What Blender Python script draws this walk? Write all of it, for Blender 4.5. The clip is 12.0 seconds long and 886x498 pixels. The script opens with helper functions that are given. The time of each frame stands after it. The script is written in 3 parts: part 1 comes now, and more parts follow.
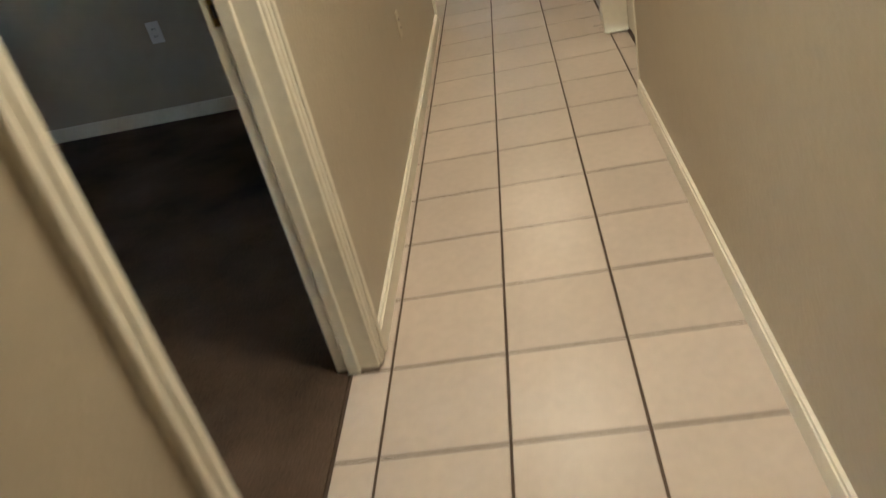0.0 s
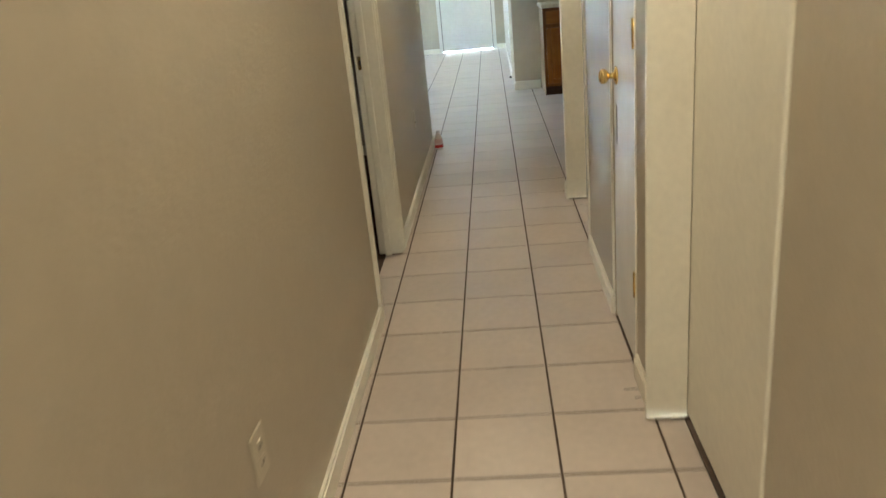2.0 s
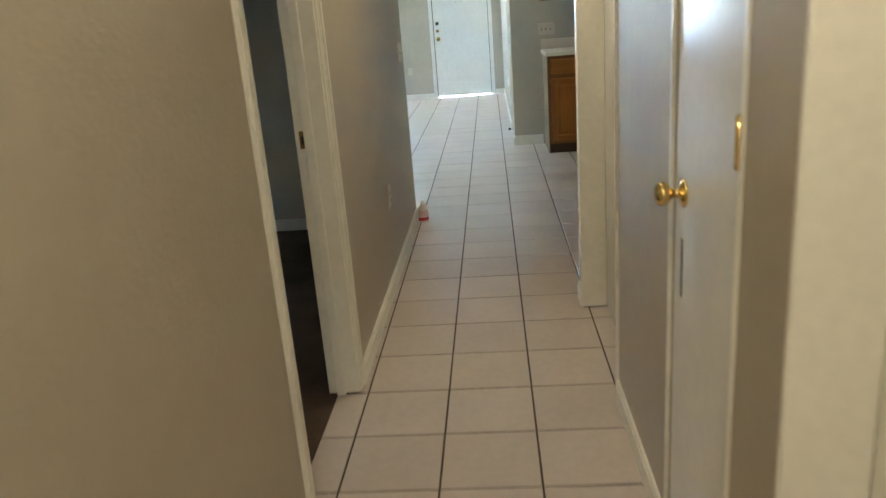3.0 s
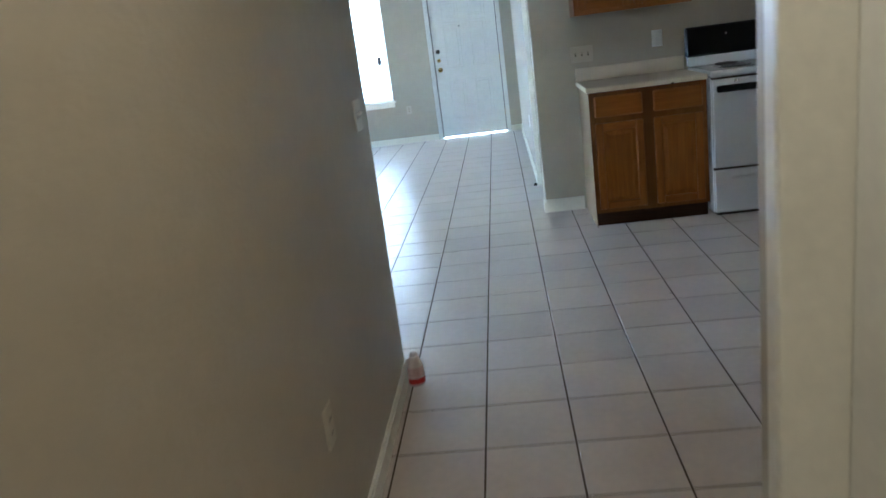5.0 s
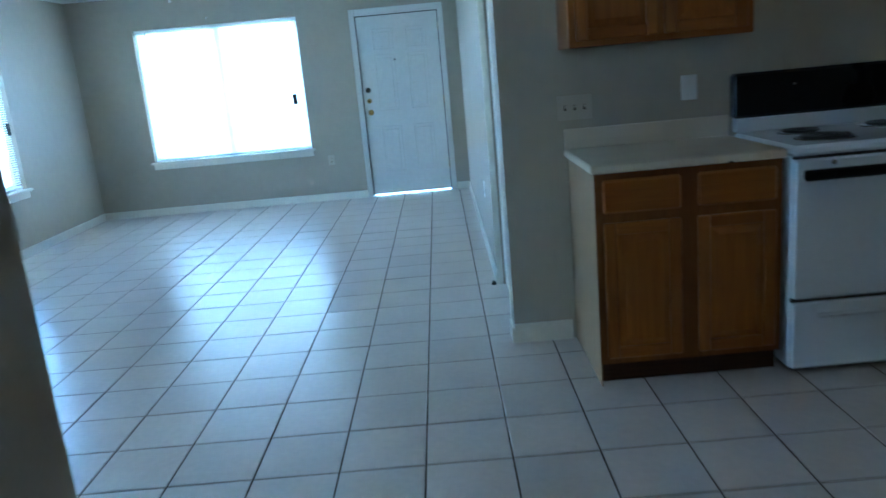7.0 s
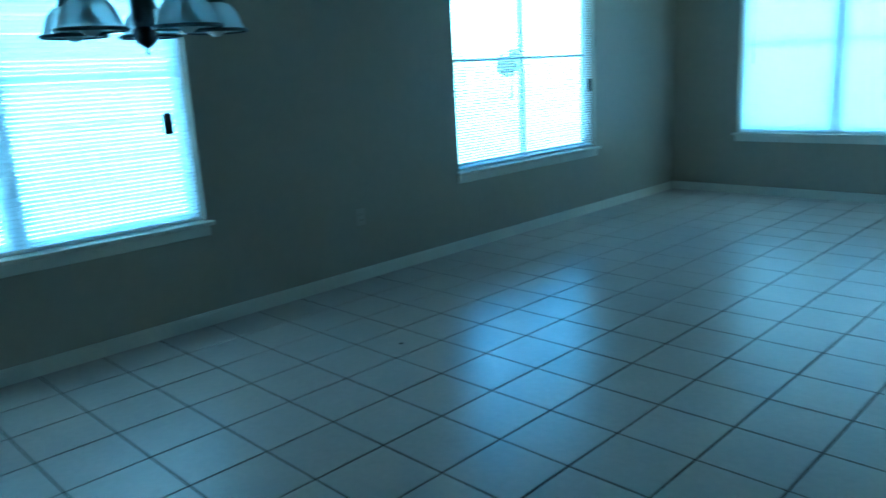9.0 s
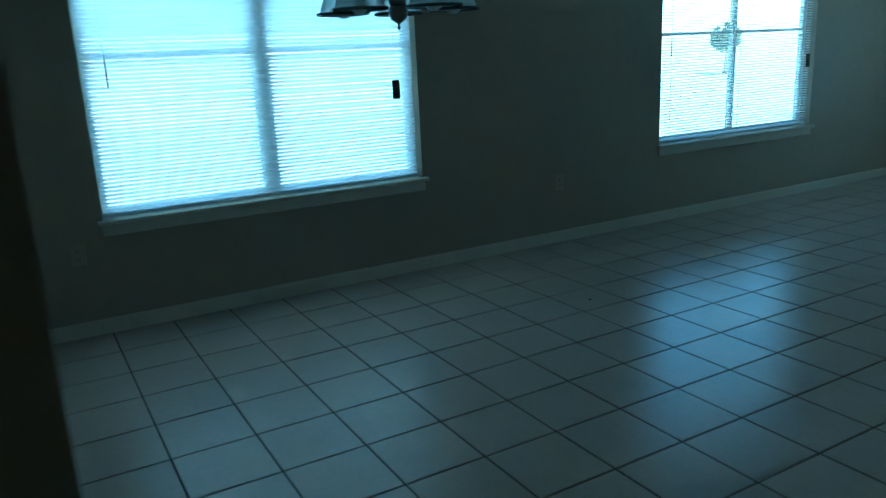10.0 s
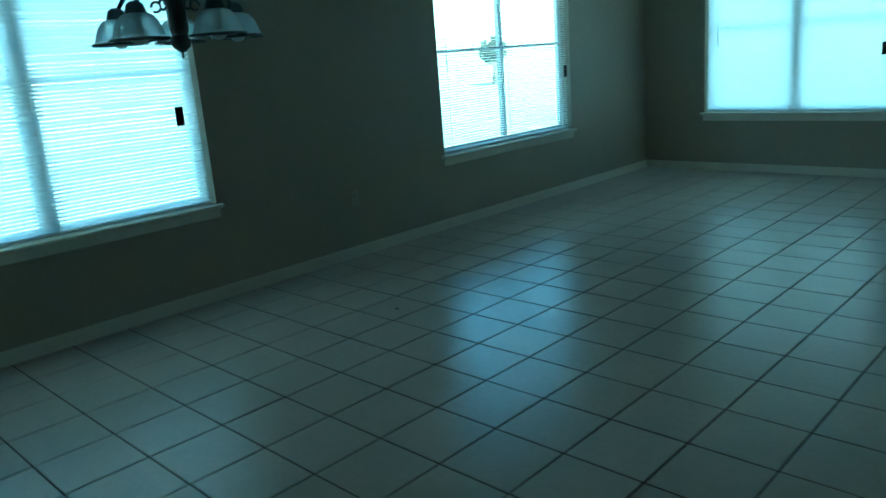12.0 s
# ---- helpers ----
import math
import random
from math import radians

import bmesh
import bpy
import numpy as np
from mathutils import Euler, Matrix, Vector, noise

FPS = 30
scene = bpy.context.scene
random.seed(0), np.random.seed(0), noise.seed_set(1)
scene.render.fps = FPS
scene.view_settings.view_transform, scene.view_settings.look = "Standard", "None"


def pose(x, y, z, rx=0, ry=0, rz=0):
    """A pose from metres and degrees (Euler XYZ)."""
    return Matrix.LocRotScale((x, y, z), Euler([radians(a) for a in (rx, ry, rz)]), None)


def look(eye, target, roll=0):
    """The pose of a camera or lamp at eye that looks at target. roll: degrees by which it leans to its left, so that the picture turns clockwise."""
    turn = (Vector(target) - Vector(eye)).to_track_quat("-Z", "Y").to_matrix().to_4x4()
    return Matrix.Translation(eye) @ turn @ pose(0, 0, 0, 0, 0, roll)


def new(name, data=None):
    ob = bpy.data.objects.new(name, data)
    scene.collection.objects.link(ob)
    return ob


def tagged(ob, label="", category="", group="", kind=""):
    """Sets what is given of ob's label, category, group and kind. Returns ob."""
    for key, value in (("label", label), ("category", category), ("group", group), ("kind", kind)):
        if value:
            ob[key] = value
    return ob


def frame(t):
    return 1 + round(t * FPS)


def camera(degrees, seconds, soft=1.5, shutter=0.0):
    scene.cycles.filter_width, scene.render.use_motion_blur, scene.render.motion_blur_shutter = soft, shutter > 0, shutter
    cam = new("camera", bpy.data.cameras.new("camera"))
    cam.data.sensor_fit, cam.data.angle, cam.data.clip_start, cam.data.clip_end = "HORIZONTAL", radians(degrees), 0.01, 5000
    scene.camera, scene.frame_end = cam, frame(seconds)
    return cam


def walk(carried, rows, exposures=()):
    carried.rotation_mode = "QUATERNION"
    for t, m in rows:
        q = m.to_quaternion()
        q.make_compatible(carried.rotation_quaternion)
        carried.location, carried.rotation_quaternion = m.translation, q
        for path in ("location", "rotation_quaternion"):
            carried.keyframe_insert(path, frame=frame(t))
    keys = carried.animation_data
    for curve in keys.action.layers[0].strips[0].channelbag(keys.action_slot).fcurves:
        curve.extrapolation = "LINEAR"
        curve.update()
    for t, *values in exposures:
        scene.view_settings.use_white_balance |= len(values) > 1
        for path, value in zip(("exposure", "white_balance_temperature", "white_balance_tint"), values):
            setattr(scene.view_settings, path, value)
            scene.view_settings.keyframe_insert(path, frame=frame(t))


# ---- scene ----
cam = camera(61.2, 12.0, shutter=0.5)

PATH = [
    (0, (0.169, -7.634, 1.31), (-0.123, -5.948, 0.275), -14.0),
    (0.5, (0.163, -7.171, 1.357), (-0.101, -5.465, 0.347), -10.2),
    (1, (0.135, -6.702, 1.381), (-0.091, -4.918, 0.507), -6.1),
    (1.5, (0.165, -6.139, 1.368), (-0.042, -4.276, 0.67), -4.8),
    (2, (0.202, -5.659, 1.393), (0.035, -3.789, 0.702), -5.7),
    (2.5, (0.231, -5.098, 1.416), (0.098, -3.198, 0.803), -3.9),
    (4.3, (0.194, -3.152, 1.385), (-0.043, -1.255, 0.799), -7.5),
    (4.5, (0.188, -2.93, 1.408), (-0.044, -1.029, 0.833), -7.7),
    (5, (0.182, -2.36, 1.418), (-0.012, -0.445, 0.876), -7.6),
    (5.5, (0.159, -1.805, 1.406), (0.046, 0.124, 0.887), -6.7),
    (6, (0.172, -1.254, 1.416), (0.127, 0.681, 0.91), -6.2),
    (6.5, (0.184, -0.72, 1.398), (0.177, 1.221, 0.916), -6.0),
    (6.7, (0.179, -0.517, 1.408), (0.187, 1.426, 0.932), -5.7),
    (8.3, (0.094, 0.735, 1.409), (-0.761, 2.484, 0.952), -2.2),
    (8.5, (0.134, 0.851, 1.416), (-0.922, 2.484, 0.952), -3.0),
    (9, (0.158, 0.897, 1.394), (-1.229, 2.262, 0.932), -3.2),
    (9.5, (0.274, 0.737, 1.4), (-1.291, 1.882, 0.912), -2.9),
    (10, (0.429, 0.637, 1.393), (-1.253, 1.590, 0.891), -2.7),
    (10.5, (0.608, 0.331, 1.447), (-0.939, 1.47, 0.891), -1.6),
    (11, (0.618, 0.232, 1.475), (-0.721, 1.607, 0.913), 0.3),
    (11.5, (0.595, 0.301, 1.457), (-0.699, 1.734, 0.936), -0.9),
    (12, (0.482, 0.556, 1.422), (-0.878, 1.937, 0.926), -4.5),
]
EXPOSURE = [(0, 5.95, 6500, 10), (1.0, 5.95, 6450, 8), (1.5, 6.1, 6400, 8), (2.5, 6.0, 6250, 7), (4.5, 5.7, 5600, 9), (5.5, 5.5, 5150, 7), (6, 5.35, 5000, 6), (6.5, 5.1, 4800, 4), (8.3, 3.95, 3650, -26), (9, 3.3, 3800, -28), (9.5, 2.85, 4100, -29), (10, 2.4, 4300, -31), (10.5, 2.35, 4300, -34), (11, 2.65, 4300, -36), (12, 2.55, 4500, -43)]
walk(cam, [(t, look(eye, target, roll)) for t, eye, target, roll in PATH], EXPOSURE)

# ---- light ----
world = bpy.data.worlds.new("sky")
scene.world = world
world.use_nodes = True
wn = world.node_tree.nodes
sky = wn.new("ShaderNodeTexSky")
sky.sky_type = "NISHITA"
sky.sun_disc = False
sky.sun_elevation = radians(42)
sky.sun_rotation = radians(120)
wn["Background"].inputs[1].default_value = 0.15
world.node_tree.links.new(sky.outputs[0], wn["Background"].inputs[0])
sun_data = bpy.data.lights.new("sun", "SUN")
sun_data.energy, sun_data.angle, sun_data.color = 5.0, radians(0.5), (1.0, 0.97, 0.92)
sun = new("sun", sun_data)
sun.matrix_world = look((9, -5, 9.2), (0, 0, 0))


# ---- materials ----
def material(name, color, rough=0.5, metal=0.0, var=0.08, scale=3.0, fine=60.0, bump=0.0, bump_scale=120.0, coat=0.0, spec=0.5,
             random_tint=0.0, world_space=False, translucent=0.0, rough_var=0.08):
    m = bpy.data.materials.new(name)
    m.use_nodes = True
    nt = m.node_tree
    n, link = nt.nodes, nt.links
    b = n["Principled BSDF"]
    b.inputs["Roughness"].default_value = rough
    b.inputs["Metallic"].default_value = metal
    b.inputs["Coat Weight"].default_value = coat
    b.inputs["Coat Roughness"].default_value = 0.1
    b.inputs["Specular IOR Level"].default_value = spec
    geo = n.new("ShaderNodeNewGeometry" if world_space else "ShaderNodeTexCoord")
    where = geo.outputs["Position" if world_space else "Object"]
    big = n.new("ShaderNodeTexNoise")
    big.inputs["Scale"].default_value, big.inputs["Detail"].default_value = scale, 4
    small = n.new("ShaderNodeTexNoise")
    small.inputs["Scale"].default_value, small.inputs["Detail"].default_value = fine, 5
    for t in (big, small):
        link.new(where, t.inputs["Vector"])
    add = n.new("ShaderNodeMath")
    add.operation = "MULTIPLY_ADD"
    add.inputs[1].default_value = 0.5
    link.new(small.outputs[0], add.inputs[0])
    half = n.new("ShaderNodeMath")
    half.operation = "MULTIPLY"
    half.inputs[1].default_value = 0.5
    link.new(big.outputs[0], half.inputs[0])
    link.new(half.outputs[0], add.inputs[2])
    level = n.new("ShaderNodeMapRange")
    level.inputs["From Min"].default_value, level.inputs["From Max"].default_value = 0.3, 0.7
    level.inputs["To Min"].default_value, level.inputs["To Max"].default_value = 1 - 2 * var, 1 + 1.5 * var
    link.new(add.outputs[0], level.inputs["Value"])
    paint = n.new("ShaderNodeVectorMath")
    paint.operation = "SCALE"
    paint.inputs[0].default_value = color
    link.new(level.outputs[0], paint.inputs["Scale"])
    out = paint.outputs[0]
    if random_tint:
        info = n.new("ShaderNodeObjectInfo")
        tint = n.new("ShaderNodeVectorMath")
        tint.operation = "SCALE"
        span = n.new("ShaderNodeMapRange")
        span.inputs["To Min"].default_value, span.inputs["To Max"].default_value = 1 - random_tint, 1 + random_tint
        link.new(info.outputs["Random"], span.inputs["Value"])
        link.new(span.outputs[0], tint.inputs["Scale"])
        link.new(out, tint.inputs[0])
        out = tint.outputs[0]
    link.new(out, b.inputs["Base Color"])
    if not rough_var:
        big = small
    r = n.new("ShaderNodeMapRange")
    r.inputs["To Min"].default_value, r.inputs["To Max"].default_value = max(0.02, rough - rough_var), min(1, rough + rough_var)
    link.new(big.outputs[0], r.inputs["Value"])
    link.new(r.outputs[0], b.inputs["Roughness"])
    if bump:
        tex = n.new("ShaderNodeTexNoise")
        tex.inputs["Scale"].default_value, tex.inputs["Detail"].default_value = bump_scale, 3
        link.new(where, tex.inputs["Vector"])
        bp = n.new("ShaderNodeBump")
        bp.inputs["Strength"].default_value, bp.inputs["Distance"].default_value = bump, 0.004
        link.new(tex.outputs[0], bp.inputs["Height"])
        link.new(bp.outputs[0], b.inputs["Normal"])
    if translucent:
        tr = n.new("ShaderNodeBsdfTranslucent")
        tr.inputs["Color"].default_value = (*color, 1)
        mix = n.new("ShaderNodeMixShader")
        mix.inputs[0].default_value = translucent
        link.new(b.outputs[0], mix.inputs[1])
        link.new(tr.outputs[0], mix.inputs[2])
        link.new(mix.outputs[0], n["Material Output"].inputs[0])
    return m


def wood_material(name, light, dark, axis):
    m = bpy.data.materials.new(name)
    m.use_nodes = True
    nt = m.node_tree
    n, link = nt.nodes, nt.links
    b = n["Principled BSDF"]
    geo = n.new("ShaderNodeTexCoord")
    mp = n.new("ShaderNodeMapping")
    mp.inputs["Scale"].default_value = [1.2 if a == axis else 22 for a in "xyz"]
    link.new(geo.outputs["Object"], mp.inputs[0])
    grain = n.new("ShaderNodeTexNoise")
    grain.inputs["Scale"].default_value, grain.inputs["Detail"].default_value, grain.inputs["Distortion"].default_value = 2.2, 8, 0.6
    link.new(mp.outputs[0], grain.inputs["Vector"])
    ramp = n.new("ShaderNodeValToRGB")
    ramp.color_ramp.elements[0].position, ramp.color_ramp.elements[1].position = 0.35, 0.65
    ramp.color_ramp.elements[0].color, ramp.color_ramp.elements[1].color = (*dark, 1), (*light, 1)
    link.new(grain.outputs[0], ramp.inputs[0])
    info = n.new("ShaderNodeObjectInfo")
    span = n.new("ShaderNodeMapRange")
    span.inputs["To Min"].default_value, span.inputs["To Max"].default_value = 0.88, 1.12
    tint = n.new("ShaderNodeVectorMath")
    tint.operation = "SCALE"
    link.new(info.outputs["Random"], span.inputs["Value"])
    link.new(span.outputs[0], tint.inputs["Scale"])
    link.new(ramp.outputs[0], tint.inputs[0])
    link.new(tint.outputs[0], b.inputs["Base Color"])
    b.inputs["Roughness"].default_value = 0.42
    b.inputs["Specular IOR Level"].default_value = 0.3
    bp = n.new("ShaderNodeBump")
    bp.inputs["Strength"].default_value, bp.inputs["Distance"].default_value = 0.15, 0.002
    link.new(grain.outputs[0], bp.inputs["Height"])
    link.new(bp.outputs[0], b.inputs["Normal"])
    return m


def glass_material(name, tint=(1, 1, 1), rough=0.0):
    m = bpy.data.materials.new(name)
    m.use_nodes = True
    b = m.node_tree.nodes["Principled BSDF"]
    b.inputs["Base Color"].default_value = (*tint, 1)
    b.inputs["Transmission Weight"].default_value = 1
    b.inputs["Roughness"].default_value, b.inputs["IOR"].default_value = rough, 1.45
    return m


def glow_material(name, color, strength):
    m = bpy.data.materials.new(name)
    m.use_nodes = True
    b = m.node_tree.nodes["Principled BSDF"]
    b.inputs["Base Color"].default_value = (0.9, 0.88, 0.82, 1)
    b.inputs["Emission Color"].default_value = (*color, 1)
    b.inputs["Emission Strength"].default_value = strength
    return m


PAINT = material("beige_wall_paint", (0.42, 0.365, 0.28), 0.43, var=0.03, scale=1.3, fine=14, bump=0.35, bump_scale=70)
CEIL = material("white_ceiling_paint", (0.78, 0.77, 0.73), 0.85, var=0.03, bump=0.5, bump_scale=60)
TRIM = material("cream_trim_paint", (0.76, 0.72, 0.62), 0.34, var=0.04, scale=4, fine=40, bump=0.06, bump_scale=40)
DOORW = material("white_door_paint", (0.74, 0.73, 0.69), 0.22, var=0.03, scale=3, fine=30, bump=0.05, bump_scale=30)
TILE = material("beige_ceramic_tile", (0.545, 0.463, 0.405), 0.29, var=0.05, scale=3.7, fine=32, random_tint=0.05, rough_var=0.0, bump=0.02, bump_scale=14, world_space=True)
JOINT = material("tan_grout", (0.105, 0.076, 0.056), 0.9, var=0.15, scale=3, fine=80, world_space=True)
GROUT = material("brown_grout", (0.095, 0.064, 0.046), 0.9, var=0.2, scale=2, fine=80, bump=0.4, bump_scale=200)
CARPET = material("brown_carpet", (0.11, 0.075, 0.055), 0.95, var=0.38, scale=3.2, fine=200, bump=1.0, bump_scale=420, spec=0.1)
OAK = wood_material("honey_oak_upright", (0.29, 0.095, 0.010), (0.235, 0.074, 0.008), "z")
OAK_ACROSS = wood_material("honey_oak_across", (0.29, 0.095, 0.010), (0.235, 0.074, 0.008), "x")
# same oak, darkened to paint the shade between the overlay doors
OAK_SHADED = wood_material("shade_darkened_oak_frame", (0.20, 0.066, 0.008), (0.155, 0.05, 0.006), "z")
KICK = wood_material("dark_oak_kick", (0.06, 0.022, 0.007), (0.035, 0.013, 0.005), "x")
ENDPANEL = material("pale_wood_laminate", (0.26, 0.16, 0.075), 0.45, var=0.08, scale=3, fine=40)
LAMINATE = material("cream_laminate", (0.66, 0.57, 0.44), 0.45, var=0.05, scale=6, fine=220, rough_var=0.03)
ENAMEL = material("white_enamel", (0.76, 0.77, 0.80), 0.2, var=0.02, scale=3, coat=0.4)
BLACK = material("black_gloss_panel", (0.004, 0.004, 0.0045), 0.3, var=0.2, scale=4, spec=0.25)
COIL = material("black_burner_coil", (0.02, 0.019, 0.02), 0.5, var=0.3, scale=20)
CHROME = material("chrome_drip_bowl", (0.6, 0.6, 0.62), 0.18, 1.0, var=0.05)
BRASS = material("polished_brass", (0.72, 0.52, 0.20), 0.16, 1.0, var=0.08, scale=20)
DULLMETAL = material("aged_bronze", (0.10, 0.085, 0.07), 0.4, 0.8, var=0.15, scale=20)
PLATE = material("ivory_plastic", (0.50, 0.445, 0.345), 0.35, var=0.03, scale=10)
PLATEW = material("white_plastic", (0.82, 0.82, 0.80), 0.32, var=0.02, scale=10)
SLOT = material("dark_slot", (0.03, 0.025, 0.02), 0.6, var=0.1)
BLIND = material("white_vinyl_slat", (0.93, 0.94, 0.94), 0.45, var=0.02, scale=4, translucent=0.86)
FRAMEW = material("white_window_frame", (0.84, 0.85, 0.85), 0.4, var=0.03)
PANE = glass_material("window_glass", (0.97, 0.99, 0.99))
# denser slats that cut the daylight from the added bedroom windows
BLINDW = material("light_cutting_slat", (0.72, 0.71, 0.68), 0.5, var=0.03, scale=4, translucent=0.3)
SHADEGLASS = glass_material("ribbed_glass", (0.88, 0.93, 0.95), 0.42)
PEWTER = material("dark_pewter", (0.16, 0.17, 0.18), 0.38, 0.9, var=0.15, scale=20)
BOTTLEW = material("white_bottle_plastic", (0.70, 0.62, 0.58), 0.35, var=0.03, scale=20)
PINK = material("pink_label", (0.64, 0.44, 0.42), 0.4, var=0.08, scale=40)
RED = material("red_label_band", (0.50, 0.035, 0.03), 0.4, var=0.1, scale=40)
GRASS = material("dry_lawn", (0.44, 0.48, 0.43), 0.9, var=0.25, scale=1.5, fine=30, bump=0.6, bump_scale=40)
CONCRETE = material("pale_concrete", (0.55, 0.54, 0.51), 0.85, var=0.08, scale=2, fine=50, bump=0.3, bump_scale=90)
STUCCO = material("pale_stucco", (0.60, 0.60, 0.58), 0.9, var=0.06, scale=1, fine=40, bump=0.3)
BARK = material("grey_bark", (0.16, 0.13, 0.10), 0.9, var=0.25, scale=6, fine=40, bump=0.8, bump_scale=30)
LEAF = material("green_leaves", (0.11, 0.125, 0.09), 0.6, var=0.3, scale=3, fine=20, translucent=0.5)
LAMPGLASS = glow_material("lit_frosted_glass", (1.0, 0.90, 0.70), 1.4)
# glow of the fill lamp added in the middle of the hall
LAMPFILL = glow_material("unseen_fill_lamp_glass", (1.0, 0.88, 0.66), 0.55)
LAMPDIM = glow_material("warm_lit_frosted_glass", (1.0, 0.85, 0.60), 0.52)
LAMPKITCHEN = glow_material("kitchen_lamp_glass", (1.0, 0.80, 0.50), 0.13)


# ---- mesh helpers ----
def box(bm, x0, x1, y0, y1, z0, z1, bevel=0.0, seg=1):
    m = Matrix.Translation(((x0 + x1) / 2, (y0 + y1) / 2, (z0 + z1) / 2)) @ Matrix.Diagonal((abs(x1 - x0), abs(y1 - y0), abs(z1 - z0), 1))
    made = bmesh.ops.create_cube(bm, size=1, matrix=m)
    if bevel:
        edges = list({e for v in made["verts"] for e in v.link_edges})
        bmesh.ops.bevel(bm, geom=edges, offset=bevel, segments=seg, affect="EDGES", profile=0.5)
    return bm


def boxes(*rows, bevel=0.0):
    bm = bmesh.new()
    for row in rows:
        box(bm, *row, bevel=bevel)
    return bm


def lathe(bm, rings, steps=24, m=Matrix(), cap=True):
    """Rings of (radius, height) turned about z."""
    loops = []
    for r, z in rings:
        loops.append([bm.verts.new(m @ Vector((r * math.cos(2 * math.pi * k / steps), r * math.sin(2 * math.pi * k / steps), z))) for k in range(steps)])
    for a, b in zip(loops, loops[1:]):
        for k in range(steps):
            f = bm.faces.new((a[k], a[(k + 1) % steps], b[(k + 1) % steps], b[k]))
            f.smooth = True
    if cap:
        bm.faces.new(loops[0][::-1])
        bm.faces.new(loops[-1])
    return bm


def tube(bm, points, radius, steps=8):
    points = [Vector(p) for p in points]
    loops = []
    for i, p in enumerate(points):
        d = (points[min(i + 1, len(points) - 1)] - points[max(i - 1, 0)]).normalized()
        a = d.orthogonal().normalized() if abs(d.z) > 0.99 else d.cross(Vector((0, 0, 1))).normalized()
        b = d.cross(a)
        r = radius[i] if isinstance(radius, (list, tuple)) else radius
        loops.append([bm.verts.new(p + r * (math.cos(2 * math.pi * k / steps) * a + math.sin(2 * math.pi * k / steps) * b)) for k in range(steps)])
    for a, b in zip(loops, loops[1:]):
        for k in range(steps):
            bm.faces.new((a[k], a[(k + 1) % steps], b[(k + 1) % steps], b[k])).smooth = True
    bm.faces.new(loops[0][::-1])
    bm.faces.new(loops[-1])
    return bm


def mesh_of(name, bm, mat):
    bmesh.ops.recalc_face_normals(bm, faces=bm.faces)
    me = bpy.data.meshes.new(name)
    bm.to_mesh(me)
    bm.free()
    me.materials.append(mat)
    return me


def part(name, bm, mat, parent, label=""):
    ob = new(name, mesh_of(name, bm, mat))
    ob.parent = parent
    return tagged(ob, label) if label else ob


def thing(name, label, category, m=Matrix(), group="", kind=""):
    ob = new(name)
    ob.empty_display_size = 0.05
    ob.matrix_world = m
    return tagged(ob, label, category, group, kind)


def solid(name, bm, mat, label, category, kind="structure"):
    return tagged(new(name, mesh_of(name, bm, mat)), label, category, kind=kind)


# ---- plan ----
T = 0.32                      # tile pitch
H = 2.44                      # ceiling height
HL, HR = -0.355, 0.635        # hall faces
TH = 0.115                    # inner wall thickness
LX, FY = -3.862, 8.455         # living room left and front faces
BY = 0.642                    # living room back face
KY, KX = 3.384, 4.2           # kitchen back and right faces
KS = -1.03                    # kitchen near face
PX = 0.45                     # partition face towards the entry
SILL, HEAD = 0.62, 2.09
W1, W2, W3 = (1.0, 2.94), (5.075, 6.955), (-3.165, -1.335)
DOOR = (-0.69, 0.235)
D1, D2 = (-6.911, -6.06), (-2.715, -1.915)
DH = 2.04

# floor slab with grout, carpets, ceiling
solid("floor", boxes((HL - TH, HR + 0.2, -9.5, BY, -0.12, -0.004), (LX, HR + 0.2, BY, FY, -0.12, -0.004), (HR + 0.2, KX, KS, FY, -0.12, -0.004)), GROUT,
      "brown grouted slab beneath beige ceramic tiles", "floor")
solid("floor_carpet", boxes((LX, HL - TH + 0.03, -9.5, BY - TH, -0.12, 0.004)), CARPET, "dark brown pile carpet in the bedrooms", "carpet")
solid("ceiling", boxes((LX - 0.15, KX + 0.12, -9.62, FY + 0.15, H, H + 0.12)), CEIL, "plain white textured ceiling over all rooms", "ceiling")


def wall(name, *rows):
    for k, row in enumerate(rows):
        solid(name if k == 0 else f"{name}_{k + 1}", boxes(row), PAINT, "beige painted textured drywall", "wall")


wall("wall_hall_left", (HL - TH, HL, -9.5, D1[0], 0, H), (HL - TH, HL, D1[1], D2[0], 0, H), (HL - TH, HL, D2[1], BY, 0, H),
     (HL - TH, HL, *D1, DH, H), (HL - TH, HL, *D2, DH, H))
R1, R2, R3 = (-4.517, -3.585), (-3.28, -2.82), (-2.05, KS - 0.12)
wall("wall_hall_right", (HR, HR + TH, -9.5, R1[0], 0, H), (HR, HR + TH, R1[1], R2[0], 0, H), (HR, HR + TH, R2[1], R3[0], 0, H),
     (HR, HR + TH, *R1, DH, H), (HR, HR + TH, *R2, DH, H), (HR, HR + TH, *R3, DH, H))
wall("wall_closet_back", (1.3, 1.4, -9.5, KS - 0.12, 0, H))
wall("wall_hall_end", (HL - TH, 1.4, -9.62, -9.5, 0, H))
wall("wall_living_back", (LX, HL - TH, BY - TH, BY, 0, H))
wall("wall_bedroom_divide", (LX, HL - TH, -3.64, -3.64 + TH, 0, H))
wall("wall_bedroom_end", (LX, HL - TH, -9.62, -9.5, 0, H))
# openings for two unseen windows, added to let daylight into the bedrooms
BW = ((-7.4, -5.9), (-2.2, -0.7))
ys = [-9.62, *BW[0], *BW[1], *W1, *W2, FY + 0.15]
